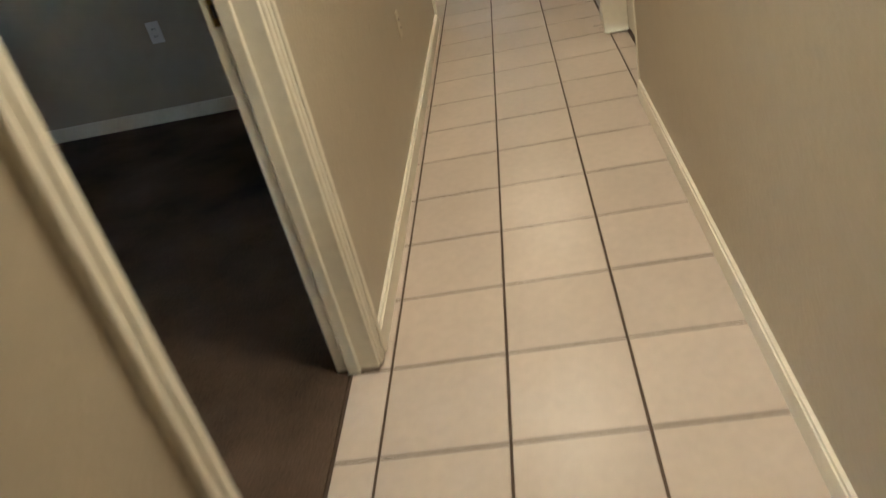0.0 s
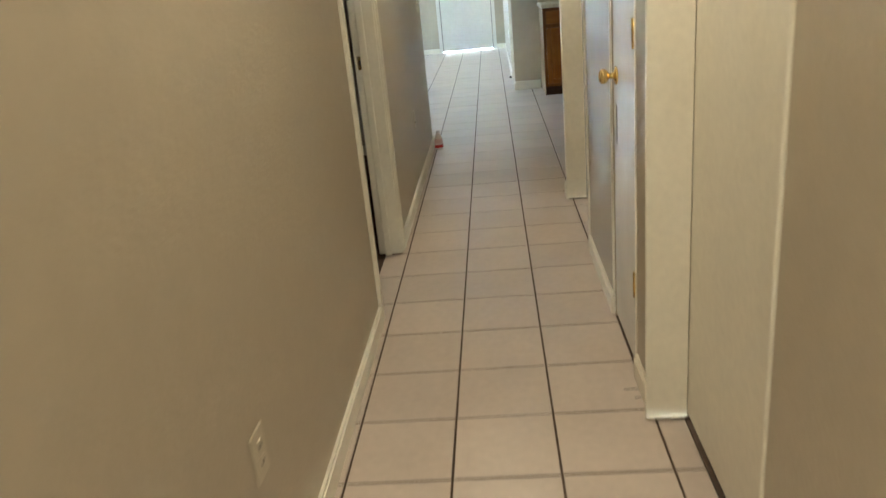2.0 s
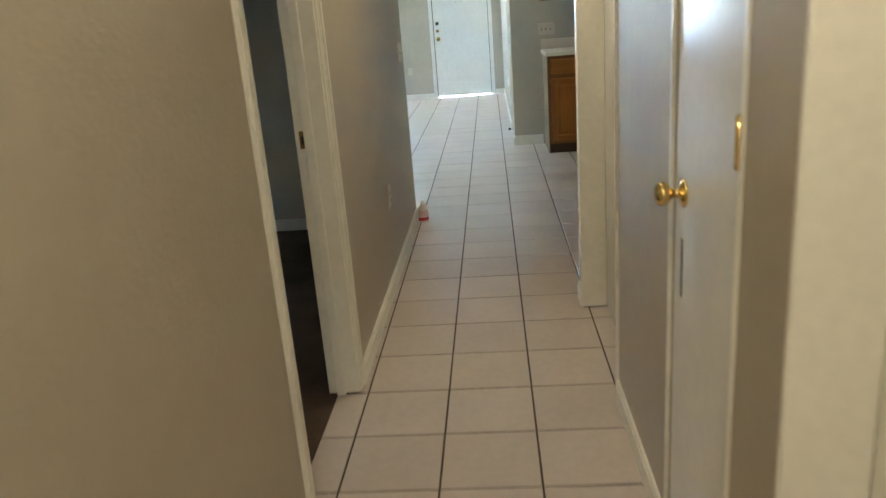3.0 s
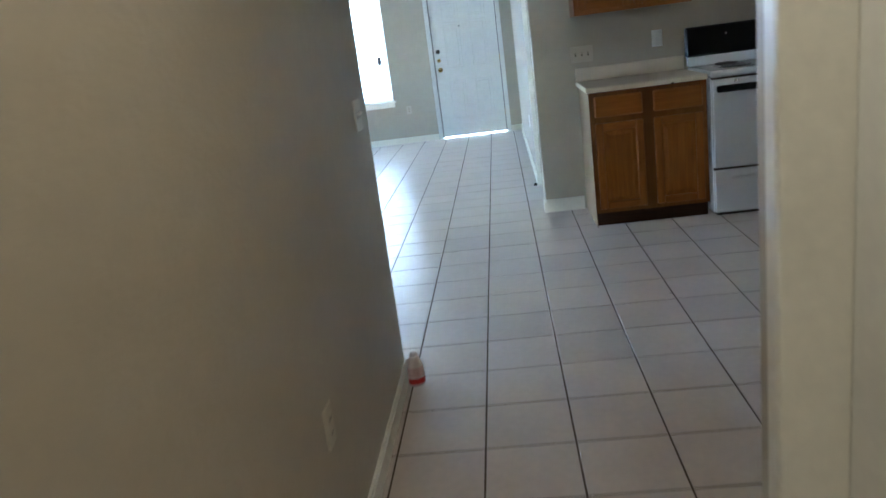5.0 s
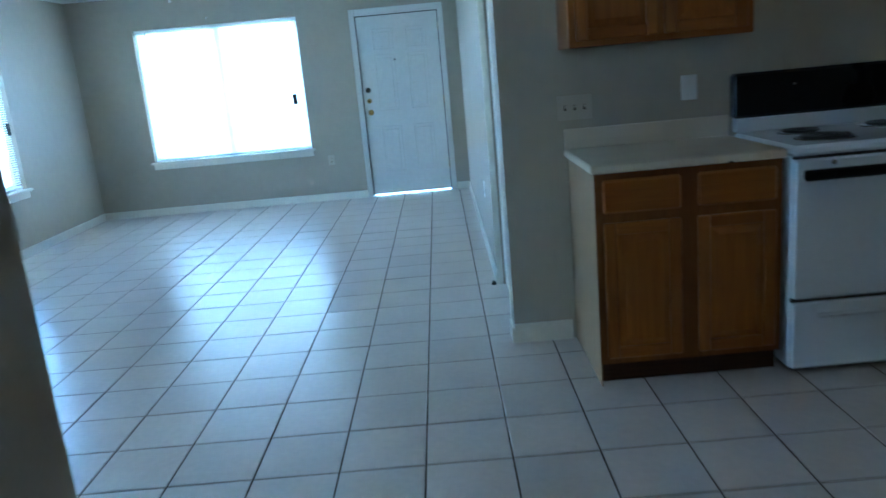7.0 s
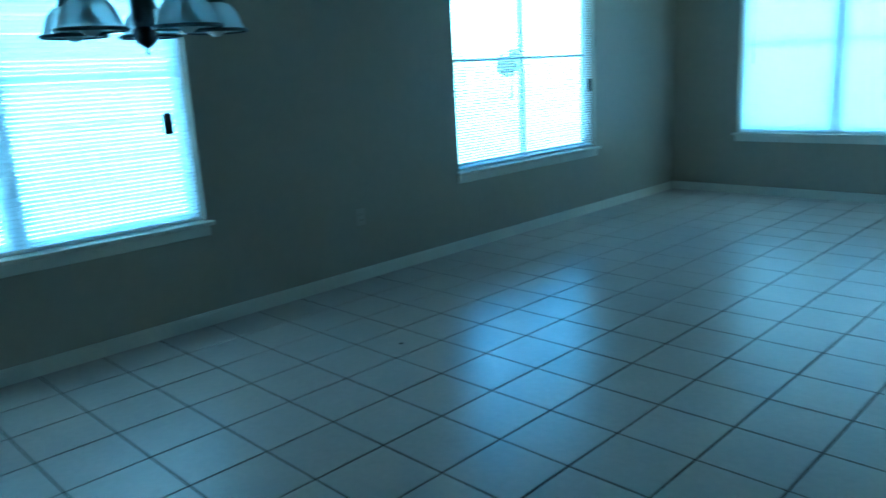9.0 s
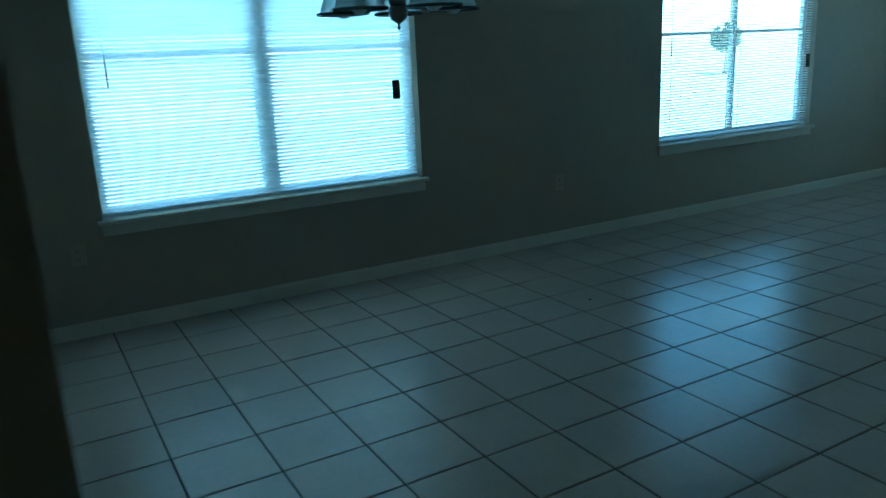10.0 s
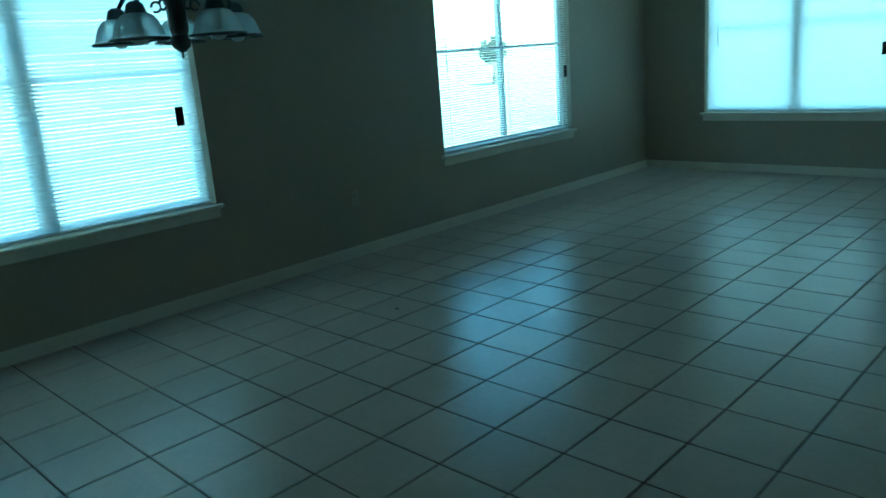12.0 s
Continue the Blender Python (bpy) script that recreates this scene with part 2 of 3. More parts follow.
wall("wall_left", *[(LX - 0.15, LX, a, b, 0, H) for a, b in zip(ys[::2], ys[1::2])],
     *[(LX - 0.15, LX, *w, 0, SILL) for w in (*BW, W1, W2)], *[(LX - 0.15, LX, *w, HEAD, H) for w in (*BW, W1, W2)])
wall("wall_front", (LX, W3[0], FY, FY + 0.15, 0, H), (W3[1], DOOR[0], FY, FY + 0.15, 0, H), (DOOR[1], KX + 0.12, FY, FY + 0.15, 0, H),
     (*W3, FY, FY + 0.15, 0, SILL), (*W3, FY, FY + 0.15, HEAD, H), (*DOOR, FY, FY + 0.15, DH + 0.01, H))
PO = (3.52, 4.44)
wall("wall_partition", (PX, PX + TH, PO[1], FY, 0, H), (PX, PX + TH, *PO, DH, H), (PX, PX + TH, KY, PO[0], 0, H))
wall("wall_kitchen_back", (PX + TH, KX, KY, KY + TH, 0, H))
wall("wall_kitchen_right", (KX, KX + 0.12, KS - 0.12, FY, 0, H))
wall("wall_kitchen_near", (HR - 0.02, KX, KS - 0.12, KS, 0, H))


# baseboards with a rounded top edge
def baseboard(x0, x1, y0, y1, z=0.083):
    bm = bmesh.new()
    box(bm, x0, x1, y0, y1, 0, z - 0.012)
    cx = 0.004
    if abs(x1 - x0) < abs(y1 - y0):
        box(bm, x0 + (cx if x0 > -0.2 and x1 > 0.5 else 0), x1 - (0 if x0 > -0.2 and x1 > 0.5 else cx), y0, y1, z - 0.012, z)
    else:
        box(bm, x0, x1, y0, y1, z - 0.012, z)
    return solid("baseboard", bm, TRIM, "cream painted wooden baseboard", "baseboard")


B = 0.014
for y0, y1 in ((-9.5, D1[0] - 0.06), (D1[1] + 0.062, D2[0] - 0.058), (D2[1] + 0.062, BY + B)):
    baseboard(HL, HL + B, y0, y1)
for y0, y1 in ((-9.5, R1[0]), (R1[1] + 0.002, R2[0] - 0.024), (R2[1] + 0.021, R3[0])):
    baseboard(HR - B, HR, y0, y1)
baseboard(HR - 0.02 - B, HR - 0.02, KS - 0.115, KS + B)
baseboard(LX, HL + B, BY, BY + B)
baseboard(LX, LX + B, BY + B, FY)
baseboard(LX + B, DOOR[0] - 0.06, FY - B, FY)
baseboard(DOOR[1] + 0.062, PX - B, FY - B, FY)
baseboard(PX - B, PX, PO[1], FY - B)
baseboard(PX - B, PX, KY - B, PO[0])
baseboard(PX, 0.745, KY - B, KY, 0.1)
baseboard(HR - 0.02, KX, KS, KS + B)
baseboard(LX, HL - TH - 0.06, -3.64 - B, -3.64)
baseboard(LX, HL - TH - 0.06, BY - TH - B, BY - TH)
baseboard(LX, LX + B, -9.5, BY - TH)


# ---- door frames, doors ----
def opening_trim(name, d, label):
    """Cream jamb lining, stop and stepped casing of an opening in the hall's left wall."""
    fr = thing(name, label, "door frame", kind="structure")
    y0, y1 = d
    x0, x1 = HL - TH, HL
    for side, (a, b, sa, sb) in {"near": (y0, y0 + 0.018, y0 + 0.018, y0 + 0.03), "far": (y1 - 0.018, y1, y1 - 0.03, y1 - 0.018)}.items():
        part("jamb", boxes((x0 - 0.003, x1 + 0.003, a, b, 0.010, DH), bevel=0.002), TRIM, fr)
        part("stop", boxes((x0 + 0.03, x0 + 0.065, sa, sb, 0.004, DH - 0.02), bevel=0.003), TRIM, fr)
    part("head_jamb", boxes((x0, x1, y0 + 0.018, y1 - 0.018, DH - 0.018, DH)), TRIM, fr)
    for lo, hi, step in ((y0 - 0.058, y0 + 0.006, 1), (y1 - 0.006, y1 + 0.058, -1)):
        bm = boxes((x1, x1 + 0.010, lo, hi, 0.010, DH + 0.06), bevel=0.002)
        outer = (lo, lo + 0.022) if step > 0 else (hi - 0.022, hi)
        box(bm, x1 + 0.0101, x1 + 0.017, *outer, 0.010, DH + 0.06, bevel=0.003)
        mid = (lo + 0.034, lo + 0.048) if step > 0 else (hi - 0.048, hi - 0.034)
        box(bm, x1 + 0.0101, x1 + 0.0135, *mid, 0.010, DH + 0.06, bevel=0.0015)
        part("casing", bm, TRIM, fr)
    part("head_casing", boxes((x1, x1 + 0.012, y0 + 0.007, y1 - 0.007, DH - 0.004, DH + 0.06), bevel=0.002), TRIM, fr)
    zs = 1.013
    strike = part("strike_plate", boxes((x0 + 0.012, x0 + 0.048, y1 - 0.0205, y1 - 0.0175, zs - 0.032, zs + 0.032), bevel=0.001), BRASS, fr, "worn brass strike plate")
    part("latch_hole", boxes((x0 + 0.019, x0 + 0.037, y1 - 0.0225, y1 - 0.0195, zs - 0.014, zs + 0.014)), SLOT, strike, "dark latch hole")
    return fr


opening_trim("door_frame_1", D1, "cream painted door frame of the first bedroom")
opening_trim("door_frame_2", D2, "cream painted door frame of the second bedroom")


def knob(parent, m, mat=BRASS):
    k = part("knob", lathe(bmesh.new(), [(0.031, 0), (0.033, 0.003), (0.026, 0.008), (0.011, 0.012), (0.010, 0.028), (0.020, 0.034), (0.027, 0.044), (0.026, 0.056), (0.016, 0.063), (0.002, 0.065)], 20, m), mat, parent, "polished brass door knob")
    return k


OUT_X = pose(0, 0, 0, 0, -90, 0)      # local z to -x

# hall closet behind a flat sliding panel
c1 = thing("door_1", "flat cream sliding closet door set back from the hall wall", "door", kind="structure")
part("panel", boxes((0.735, 0.768, R1[0] - 0.05, R1[1] + 0.04, 0.024, DH + 0.02), bevel=0.003), TRIM, c1)
part("head_track", boxes((HR + 0.03, 0.734, R1[0] + 0.002, R1[1] - 0.002, DH - 0.05, DH - 0.002)), TRIM, c1)
part("floor_guide", boxes((0.745, 0.757, -4.08, -4.04, 0.0065, 0.023)), DULLMETAL, c1)
# brown strip added to darken the shaded gap below the panel
part("panel_gap_shade", boxes((0.728, 0.785, R1[0] + 0.002, R1[1] - 0.002, -0.003, 0.006)), GROUT, c1, "dark brown strip painting the shaded gap under the panel")
fr = thing("door_frame_3", "narrow cream corner trim round the closet opening", "trim", kind="structure")
part("near_trim", boxes((HR - 0.006, HR + 0.035, R1[0] + 0.0005, R1[0] + 0.014, 0.008, DH), bevel=0.003), TRIM, fr)
part("far_jamb", boxes((HR - 0.03, HR + 0.098, R1[1] - 0.014, R1[1] - 0.0005, 0.011, DH), bevel=0.003), TRIM, fr)

# narrow glossy closet door flush with the hall wall
c2 = thing("door_2", "narrow glossy white closet door, shut, with a brass knob", "door", kind="structure")
part("leaf", boxes((HR + 0.004, HR + 0.038, R2[0] + 0.004, R2[1] - 0.004, 0.014, DH - 0.004), bevel=0.003), DOORW, c2)
knob(c2, Matrix.Translation((HR + 0.0035, R2[1] - 0.085, 0.99)) @ OUT_X)
part("key_scuff", boxes((HR + 0.0025, HR + 0.0042, R2[1] - 0.078, R2[1] - 0.066, 0.74, 0.88)), DULLMETAL, c2, "brown scuff below the knob")
for z in (0.29, 1.12, 1.86):
    h = part("hinge", lathe(bmesh.new(), [(0.006, 0), (0.006, 0.09)], 10, Matrix.Translation((HR - 0.004, R2[0] + 0.003, z))), BRASS, c2, "tarnished brass hinge")
    part("hinge_leaf", boxes((HR + 0.001, HR + 0.0045, R2[0] + 0.004, R2[0] + 0.03, z, z + 0.09)), BRASS, h)
fr = thing("door_frame_4", "slim cream casing of the narrow closet door", "trim", kind="structure")
part("near_casing", boxes((HR - 0.004, HR, R2[0] - 0.022, R2[0] + 0.001, 0.008, DH + 0.05), bevel=0.003), TRIM, fr)
part("far_casing", boxes((HR - 0.008, HR, R2[1] - 0.001, R2[1] + 0.019, 0.008, DH + 0.05), bevel=0.003), TRIM, fr)
part("head_casing", boxes((HR - 0.011, HR, R2[0] + 0.002, R2[1] - 0.002, DH, DH + 0.05), bevel=0.003), TRIM, fr)

# closet by the kitchen
c3 = thing("door_3", "glossy cream closet door set back beside the kitchen", "door", kind="structure")
part("leaf", boxes((0.722, 0.752, R3[0] - 0.04, R3[1] + 0.03, 0.016, DH + 0.02), bevel=0.003), DOORW, c3)
fr = thing("door_frame_5", "cream jamb trim of the closet beside the kitchen", "trim", kind="structure")
part("far_jamb", boxes((HR - 0.032, 0.722, R3[1] - 0.014, R3[1] - 0.0005, 0.010, DH), bevel=0.003), TRIM, fr)
part("near_jamb", boxes((HR - 0.01, HR + 0.09, R3[0] + 0.0005, R3[0] + 0.014, 0.008, DH), bevel=0.003), TRIM, fr)
part("far_casing", boxes((HR - 0.032, HR - 0.0205, R3[1], R3[1] + 0.05, 0.084, DH + 0.04), bevel=0.003), TRIM, fr)

# shallow closet in the entry partition
c4 = thing("door_4", "plain cream closet door set into the entry partition", "door", kind="structure")
part("leaf", boxes((PX + 0.045, PX + 0.08, PO[0] + 0.003, PO[1] - 0.003, 0.015, DH - 0.003), bevel=0.003), TRIM, c4)
fr = thing("door_frame_6", "white corner trim of the entry closet", "trim", kind="structure")
part("near_trim", boxes((PX - 0.006, PX + 0.02, PO[0] - 0.0005, PO[0] + 0.012, 0.085, DH), bevel=0.002), TRIM, fr)
part("far_trim", boxes((PX - 0.008, PX + 0.03, PO[1] - 0.012, PO[1] - 0.0005, 0.002, DH), bevel=0.002), TRIM, fr)
stop = thing("door_stop", "small dark rubber door stop on the baseboard end", "door stop")
part("foot", lathe(bmesh.new(), [(0.016, 0), (0.016, 0.012), (0.01, 0.024)], 12, Matrix.Translation((PX - 0.03, PO[1] + 0.01, 0))), SLOT, stop)

# front door
fd = thing("front_door", "white six-panel front door, shut, daylight under it", "door", kind="structure")
dx0, dx1 = DOOR
DY = FY + 0.03
leaf = part("leaf", boxes((dx0 + 0.010, dx1 - 0.010, DY, DY + 0.045, 0.015, DH - 0.022), bevel=0.002), DOORW, fd)
# dark filler in the gap round the leaf paints its shade
for row in ((dx0 + 0.001, dx0 + 0.0095, 0.006, DH - 0.013), (dx1 - 0.0095, dx1 - 0.001, 0.006, DH - 0.013), (dx0 + 0.010, dx1 - 0.010, DH - 0.0215, DH - 0.013)):
    part("leaf_gap_shade", boxes((row[0], row[1], DY + 0.012, DY + 0.04, row[2], row[3])), SLOT, fd, "dark strip painting the shaded gap round the leaf")
dw = dx1 - dx0
for fx0, fx1 in ((0.20, 0.42), (0.60, 0.82)):
    for z0, z1 in ((1.66, 1.86), (0.98, 1.58), (0.28, 0.78)):
        bm = bmesh.new()
        a, b = dx0 + fx0 * dw, dx0 + fx1 * dw
        for row in ((a - 0.014, a, z0, z1), (b, b + 0.014, z0, z1), (a - 0.014, b + 0.014, z0 - 0.014, z0), (a - 0.014, b + 0.014, z1, z1 + 0.014)):
            box(bm, row[0], row[1], DY - 0.004, DY + 0.001, row[2], row[3], bevel=0.0022)
        box(bm, a + 0.022, b - 0.022, DY - 0.0045, DY + 0.001, z0 + 0.022, z1 - 0.022, bevel=0.004)
        part("panel", bm, DOORW, leaf)
TO_Y = pose(0, 0, 0, 90, 0, 0)        # local z to -y
knob(fd, Matrix.Translation((dx0 + 0.075, DY, 0.965)) @ TO_Y)
part("lock_plate", lathe(bmesh.new(), [(0.027, 0), (0.027, 0.006), (0.012, 0.016), (0.010, 0.022)], 16, Matrix.Translation((dx0 + 0.07, DY, 1.095)) @ TO_Y), BRASS, fd, "brass deadbolt rose")
part("deadbolt", lathe(bmesh.new(), [(0.030, 0), (0.030, 0.010), (0.024, 0.018), (0.012, 0.03)], 16, Matrix.Translation((dx0 + 0.068, DY, 1.215)) @ TO_Y), DULLMETAL, fd, "dark bronze deadbolt")
part("peephole", lathe(bmesh.new(), [(0.010, 0), (0.010, 0.004), (0.005, 0.006)], 12, Matrix.Translation((dx0 + 0.44 * dw, DY, 1.53)) @ TO_Y), CHROME, fd, "bright round peephole")
for z in (0.25, 1.0, 1.8):
    part("hinge", lathe(bmesh.new(), [(0.006, 0), (0.006, 0.09)], 10, Matrix.Translation((dx1 - 0.004, DY - 0.004, z))), BRASS, fd)
fr = thing("door_frame_7", "white painted frame round the front door", "door frame", kind="structure")
for a, b in ((dx0 - 0.058, dx0 + 0.001), (dx1 - 0.001, dx1 + 0.058)):
    bm = boxes((a, b, FY - 0.012, FY, 0.002, DH + 0.06), bevel=0.003)
    box(bm, a + 0.006, a + 0.024, FY - 0.017, FY - 0.0121, 0.002, DH + 0.054, bevel=0.002)
    part("casing", bm, DOORW, fr)
part("head_casing", boxes((dx0 + 0.002, dx1 - 0.002, FY - 0.012, FY, DH + 0.002, DH + 0.06), bevel=0.003), DOORW, fr)
part("head_jamb", boxes((dx0, dx1, FY + 0.0215, FY + 0.14, DH - 0.012, DH + 0.01)), DOORW, fr)
part("threshold", boxes((dx0, dx1, FY + 0.02, FY + 0.15, -0.02, 0.004), bevel=0.003), CHROME, fr, "worn aluminium threshold")
for a, b in ((dx0 - 0.004, dx0 + 0.01), (dx1 - 0.01, dx1 + 0.004)):
    part("jamb", boxes((a, b, FY + 0.076, FY + 0.14, 0.005, DH)), DOORW, fr)


# ---- windows ----
def window(name, m, w, latch=None, blind=45, label="", vinyl=BLIND, post=0.096):
    """Twin single-hung window: x along the wall, y outwards from the inner face, z up from the sill."""
    hgt = HEAD - SILL
    win = thing(name, label, "window", m, kind="structure")
    bm = bmesh.new()
    for row in ((0.002, 0.045, 0.002, hgt - 0.002), (w - 0.045, w - 0.002, 0.002, hgt - 0.002), (0.045, w - 0.045, 0.002, 0.045), (0.045, w - 0.045, hgt - 0.045, hgt - 0.002)):
        box(bm, row[0], row[1], 0.095, 0.145, row[2], row[3], bevel=0.003)
    part("window_frame", bm, FRAMEW, win)
    part("mullion", boxes((w / 2 - post / 2, w / 2 + post / 2, 0.09, 0.145, 0.046, hgt - 0.046), bevel=0.003), FRAMEW, win)
    for a, b in ((0.046, w / 2 - post / 2 - 0.001), (w / 2 + post / 2 + 0.001, w - 0.046)):
        part("meeting_rail", boxes((a, b, 0.10, 0.14, 0.835, 0.858), bevel=0.003), FRAMEW, win)
        for z0, z1 in ((0.046, 0.834), (0.859, hgt - 0.046)):
            p = part("pane", boxes((a, b, 0.118, 0.122, z0, z1)), PANE, win)
            p.visible_shadow = False
    sill = part("window_sill", boxes((-0.03, w + 0.03, -0.045, 0.094, -0.022, 0.0015), bevel=0.004), TRIM, win, "cream wooden sill")
    part("apron", boxes((-0.012, w + 0.012, -0.016, -0.001, -0.085, -0.023), bevel=0.004), TRIM, sill)
    if latch:
        t = part("vent_latch", boxes((latch - 0.026, latch + 0.026, 0.012, 0.022, 0.515, 0.63), bevel=0.004), SLOT, win, "dark plastic blind cord tag")
        part("tag_label", boxes((latch - 0.018, latch + 0.018, 0.0105, 0.0118, 0.58, 0.61)), DULLMETAL, t)
    if blind:
        bl = tagged(new("window_blind"), "white vinyl mini blind lowered over the window", "window blind")
        bl.matrix_world = m
        part("headrail", boxes((0.008, w - 0.008, 0.03, 0.058, hgt - 0.032, hgt - 0.004), bevel=0.002), FRAMEW, bl)
        part("bottom_rail", boxes((0.012, w - 0.012, 0.030, 0.060, 0.006, 0.026), bevel=0.003), FRAMEW, bl)
        bm = bmesh.new()
        n, d, tilt = 4, 0.025, radians(blind)
        rows = []
        for k in range(n + 1):
            s = (k / n - 0.5) * d
            c = 0.0022 * (1 - (2 * k / n - 1) ** 2)
            rows.append((s * math.cos(tilt) - c * math.sin(tilt), s * math.sin(tilt) + c * math.cos(tilt)))
        va = [bm.verts.new((0.012, y, z)) for y, z in rows]
        vb = [bm.verts.new((w - 0.012, y, z)) for y, z in rows]
        for k in range(n):
            bm.faces.new((va[k], va[k + 1], vb[k + 1], vb[k])).smooth = True
        me = mesh_of("slat", bm, vinyl)
        z = 0.036
        while z < hgt - 0.04:
            s = new("slat", me)
            s.parent = bl
            s.matrix_local = pose(0, 0.045, z, random.uniform(-0.35, 0.35), random.uniform(-0.04, 0.04), 0)
            z += 0.0215
        for x in (0.14, w / 2, w - 0.14):
            part("ladder_cord", boxes((x, x + 0.0015, 0.032, 0.0335, 0.02, hgt - 0.03)), FRAMEW, bl)
        part("wand", lathe(bmesh.new(), [(0.004, 0), (0.004, 0.75)], 8, Matrix.Translation((0.13, 0.022, hgt - 0.79))), PANE, bl, "clear plastic tilt wand")
    return win


def left_wall(y):
    return Matrix(((0, -1, 0, LX), (1, 0, 0, y), (0, 0, 1, SILL), (0, 0, 0, 1)))


window("window_1", left_wall(W1[0]), W1[1] - W1[0], W1[1] - W1[0] - 0.145, -53, "twin dining window behind a lowered white blind")
window("window_2", left_wall(W2[0]), W2[1] - W2[0], W2[1] - W2[0] - 0.06, 20, "twin living room window behind an open white blind", post=0.036)
window("window_3", pose(W3[0], FY, SILL), W3[1] - W3[0], W3[1] - W3[0] - 0.125, -70, "twin front window behind a lowered white blind")
# added bedroom windows, never in view
for k, b in enumerate(BW):
    window(f"window_{4 + k}", left_wall(b[0]), b[1] - b[0], None, (72, 84)[k], "unseen bedroom window, added for daylight, behind a closed white blind", BLINDW)


# ---- kitchen ----
def raised_door(parent, name, x0, x1, z0, z1, y):
    """Oak door: stiles, rails and a raised field, face at y towards -y."""
    w = 0.052
    d = part(name, boxes((x0, x0 + w, y, y + 0.019, z0, z1), (x1 - w, x1, y, y + 0.019, z0, z1), bevel=0.006), OAK, parent)
    for za, zb in ((z0, z0 + w), (z1 - w, z1)):
        part("rail", boxes((x0 + w, x1 - w, y + 0.0005, y + 0.019, za, zb), bevel=0.005), OAK_ACROSS, d)
    bm = bmesh.new()
    a0, a1, b0, b1 = x0 + w, x1 - w, z0 + w, z1 - w
    rings = ((0, y + 0.0165), (0.007, y + 0.0165), (0.030, y + 0.0045), (0.034, y + 0.003))
    loops = [[bm.verts.new((x, yy, z)) for x, z in ((a0 + i, b0 + i), (a1 - i, b0 + i), (a1 - i, b1 - i), (a0 + i, b1 - i))] for i, yy in rings]
    for p, q in zip(loops, loops[1:]):
        for k in range(4):
            bm.faces.new((p[k], p[(k + 1) % 4], q[(k + 1) % 4], q[k]))
    bm.faces.new(loops[-1])
    part("raised_panel", bm, OAK, d)
    return d


CY = 2.775


def base_cabinet(x0, x1, cells, label, end=False):
    c = thing("base_cabinet", label, "cabinet", group="kitchen cabinets")
    part("body", boxes((x0 + 0.006, x1 - 0.004, CY + 0.02, KY - 0.004, 0.1, 0.928)), OAK, c)
    part("toe_kick", boxes((x0 + 0.004, x1 - 0.002, CY + 0.05, KY - 0.004, 0.0, 0.0995)), KICK, c, "dark toe kick")
    mids = [x0 + (x1 - x0) * k / cells for k in range(1, cells)]
    for a, b in ((x0 + 0.002, x0 + 0.042), (x1 - 0.04, x1), *[(xm - 0.045, xm + 0.045) for xm in mids]):
        part("face_stile", boxes((a, b, CY, CY + 0.0195, 0.1, 0.929)), OAK_SHADED, c)
    for k in range(cells):
        a = x0 + (x1 - x0) * k / cells + (0.042 if k == 0 else 0.045)
        b = x0 + (x1 - x0) * (k + 1) / cells - (0.04 if k == cells - 1 else 0.045)
        for za, zb in ((0.898, 0.929), (0.712, 0.768), (0.1, 0.138)):
            part("face_rail", boxes((a, b, CY + 0.0005, CY + 0.0195, za, zb)), OAK_SHADED, c)
        dr = part("drawer_front", boxes((a - 0.012, b + 0.012, CY - 0.0195, CY - 0.0005, 0.760, 0.902), bevel=0.010), OAK_ACROSS, c)
        raised_door(c, "door", a - 0.012, b + 0.012, 0.128, 0.722, CY - 0.0195)
    if end:
        part("end_panel", boxes((x0, x0 + 0.0055, CY + 0.0005, KY - 0.004, 0.0, 0.929)), ENDPANEL, c, "pale laminate end panel")
    return c


base_cabinet(0.762, 1.532, 2, "honey oak base cabinet with two raised-panel doors and drawers", True)
base_cabinet(2.372, 3.12, 2, "honey oak base cabinet beside the white range")


def counter(x0, x1, label):
    c = thing("countertop", label, "countertop")
    part("top", boxes((x0, x1, CY - 0.03, KY - 0.001, 0.9305, 0.966), bevel=0.006), LAMINATE, c)
    part("backsplash", boxes((x0 + 0.004, x1 - 0.001, KY - 0.021, KY - 0.001, 0.9665, 1.062), bevel=0.004), LAMINATE, c)
    return c


ct = counter(0.745, 1.535, "cream laminate countertop with a short backsplash and chipped edge")
part("edge_chip", boxes((1.30, 1.318, CY - 0.0312, CY - 0.0285, 0.930, 0.938)), KICK, ct, "dark chip in the edge")
counter(2.368, 3.14, "cream laminate countertop beside the range")


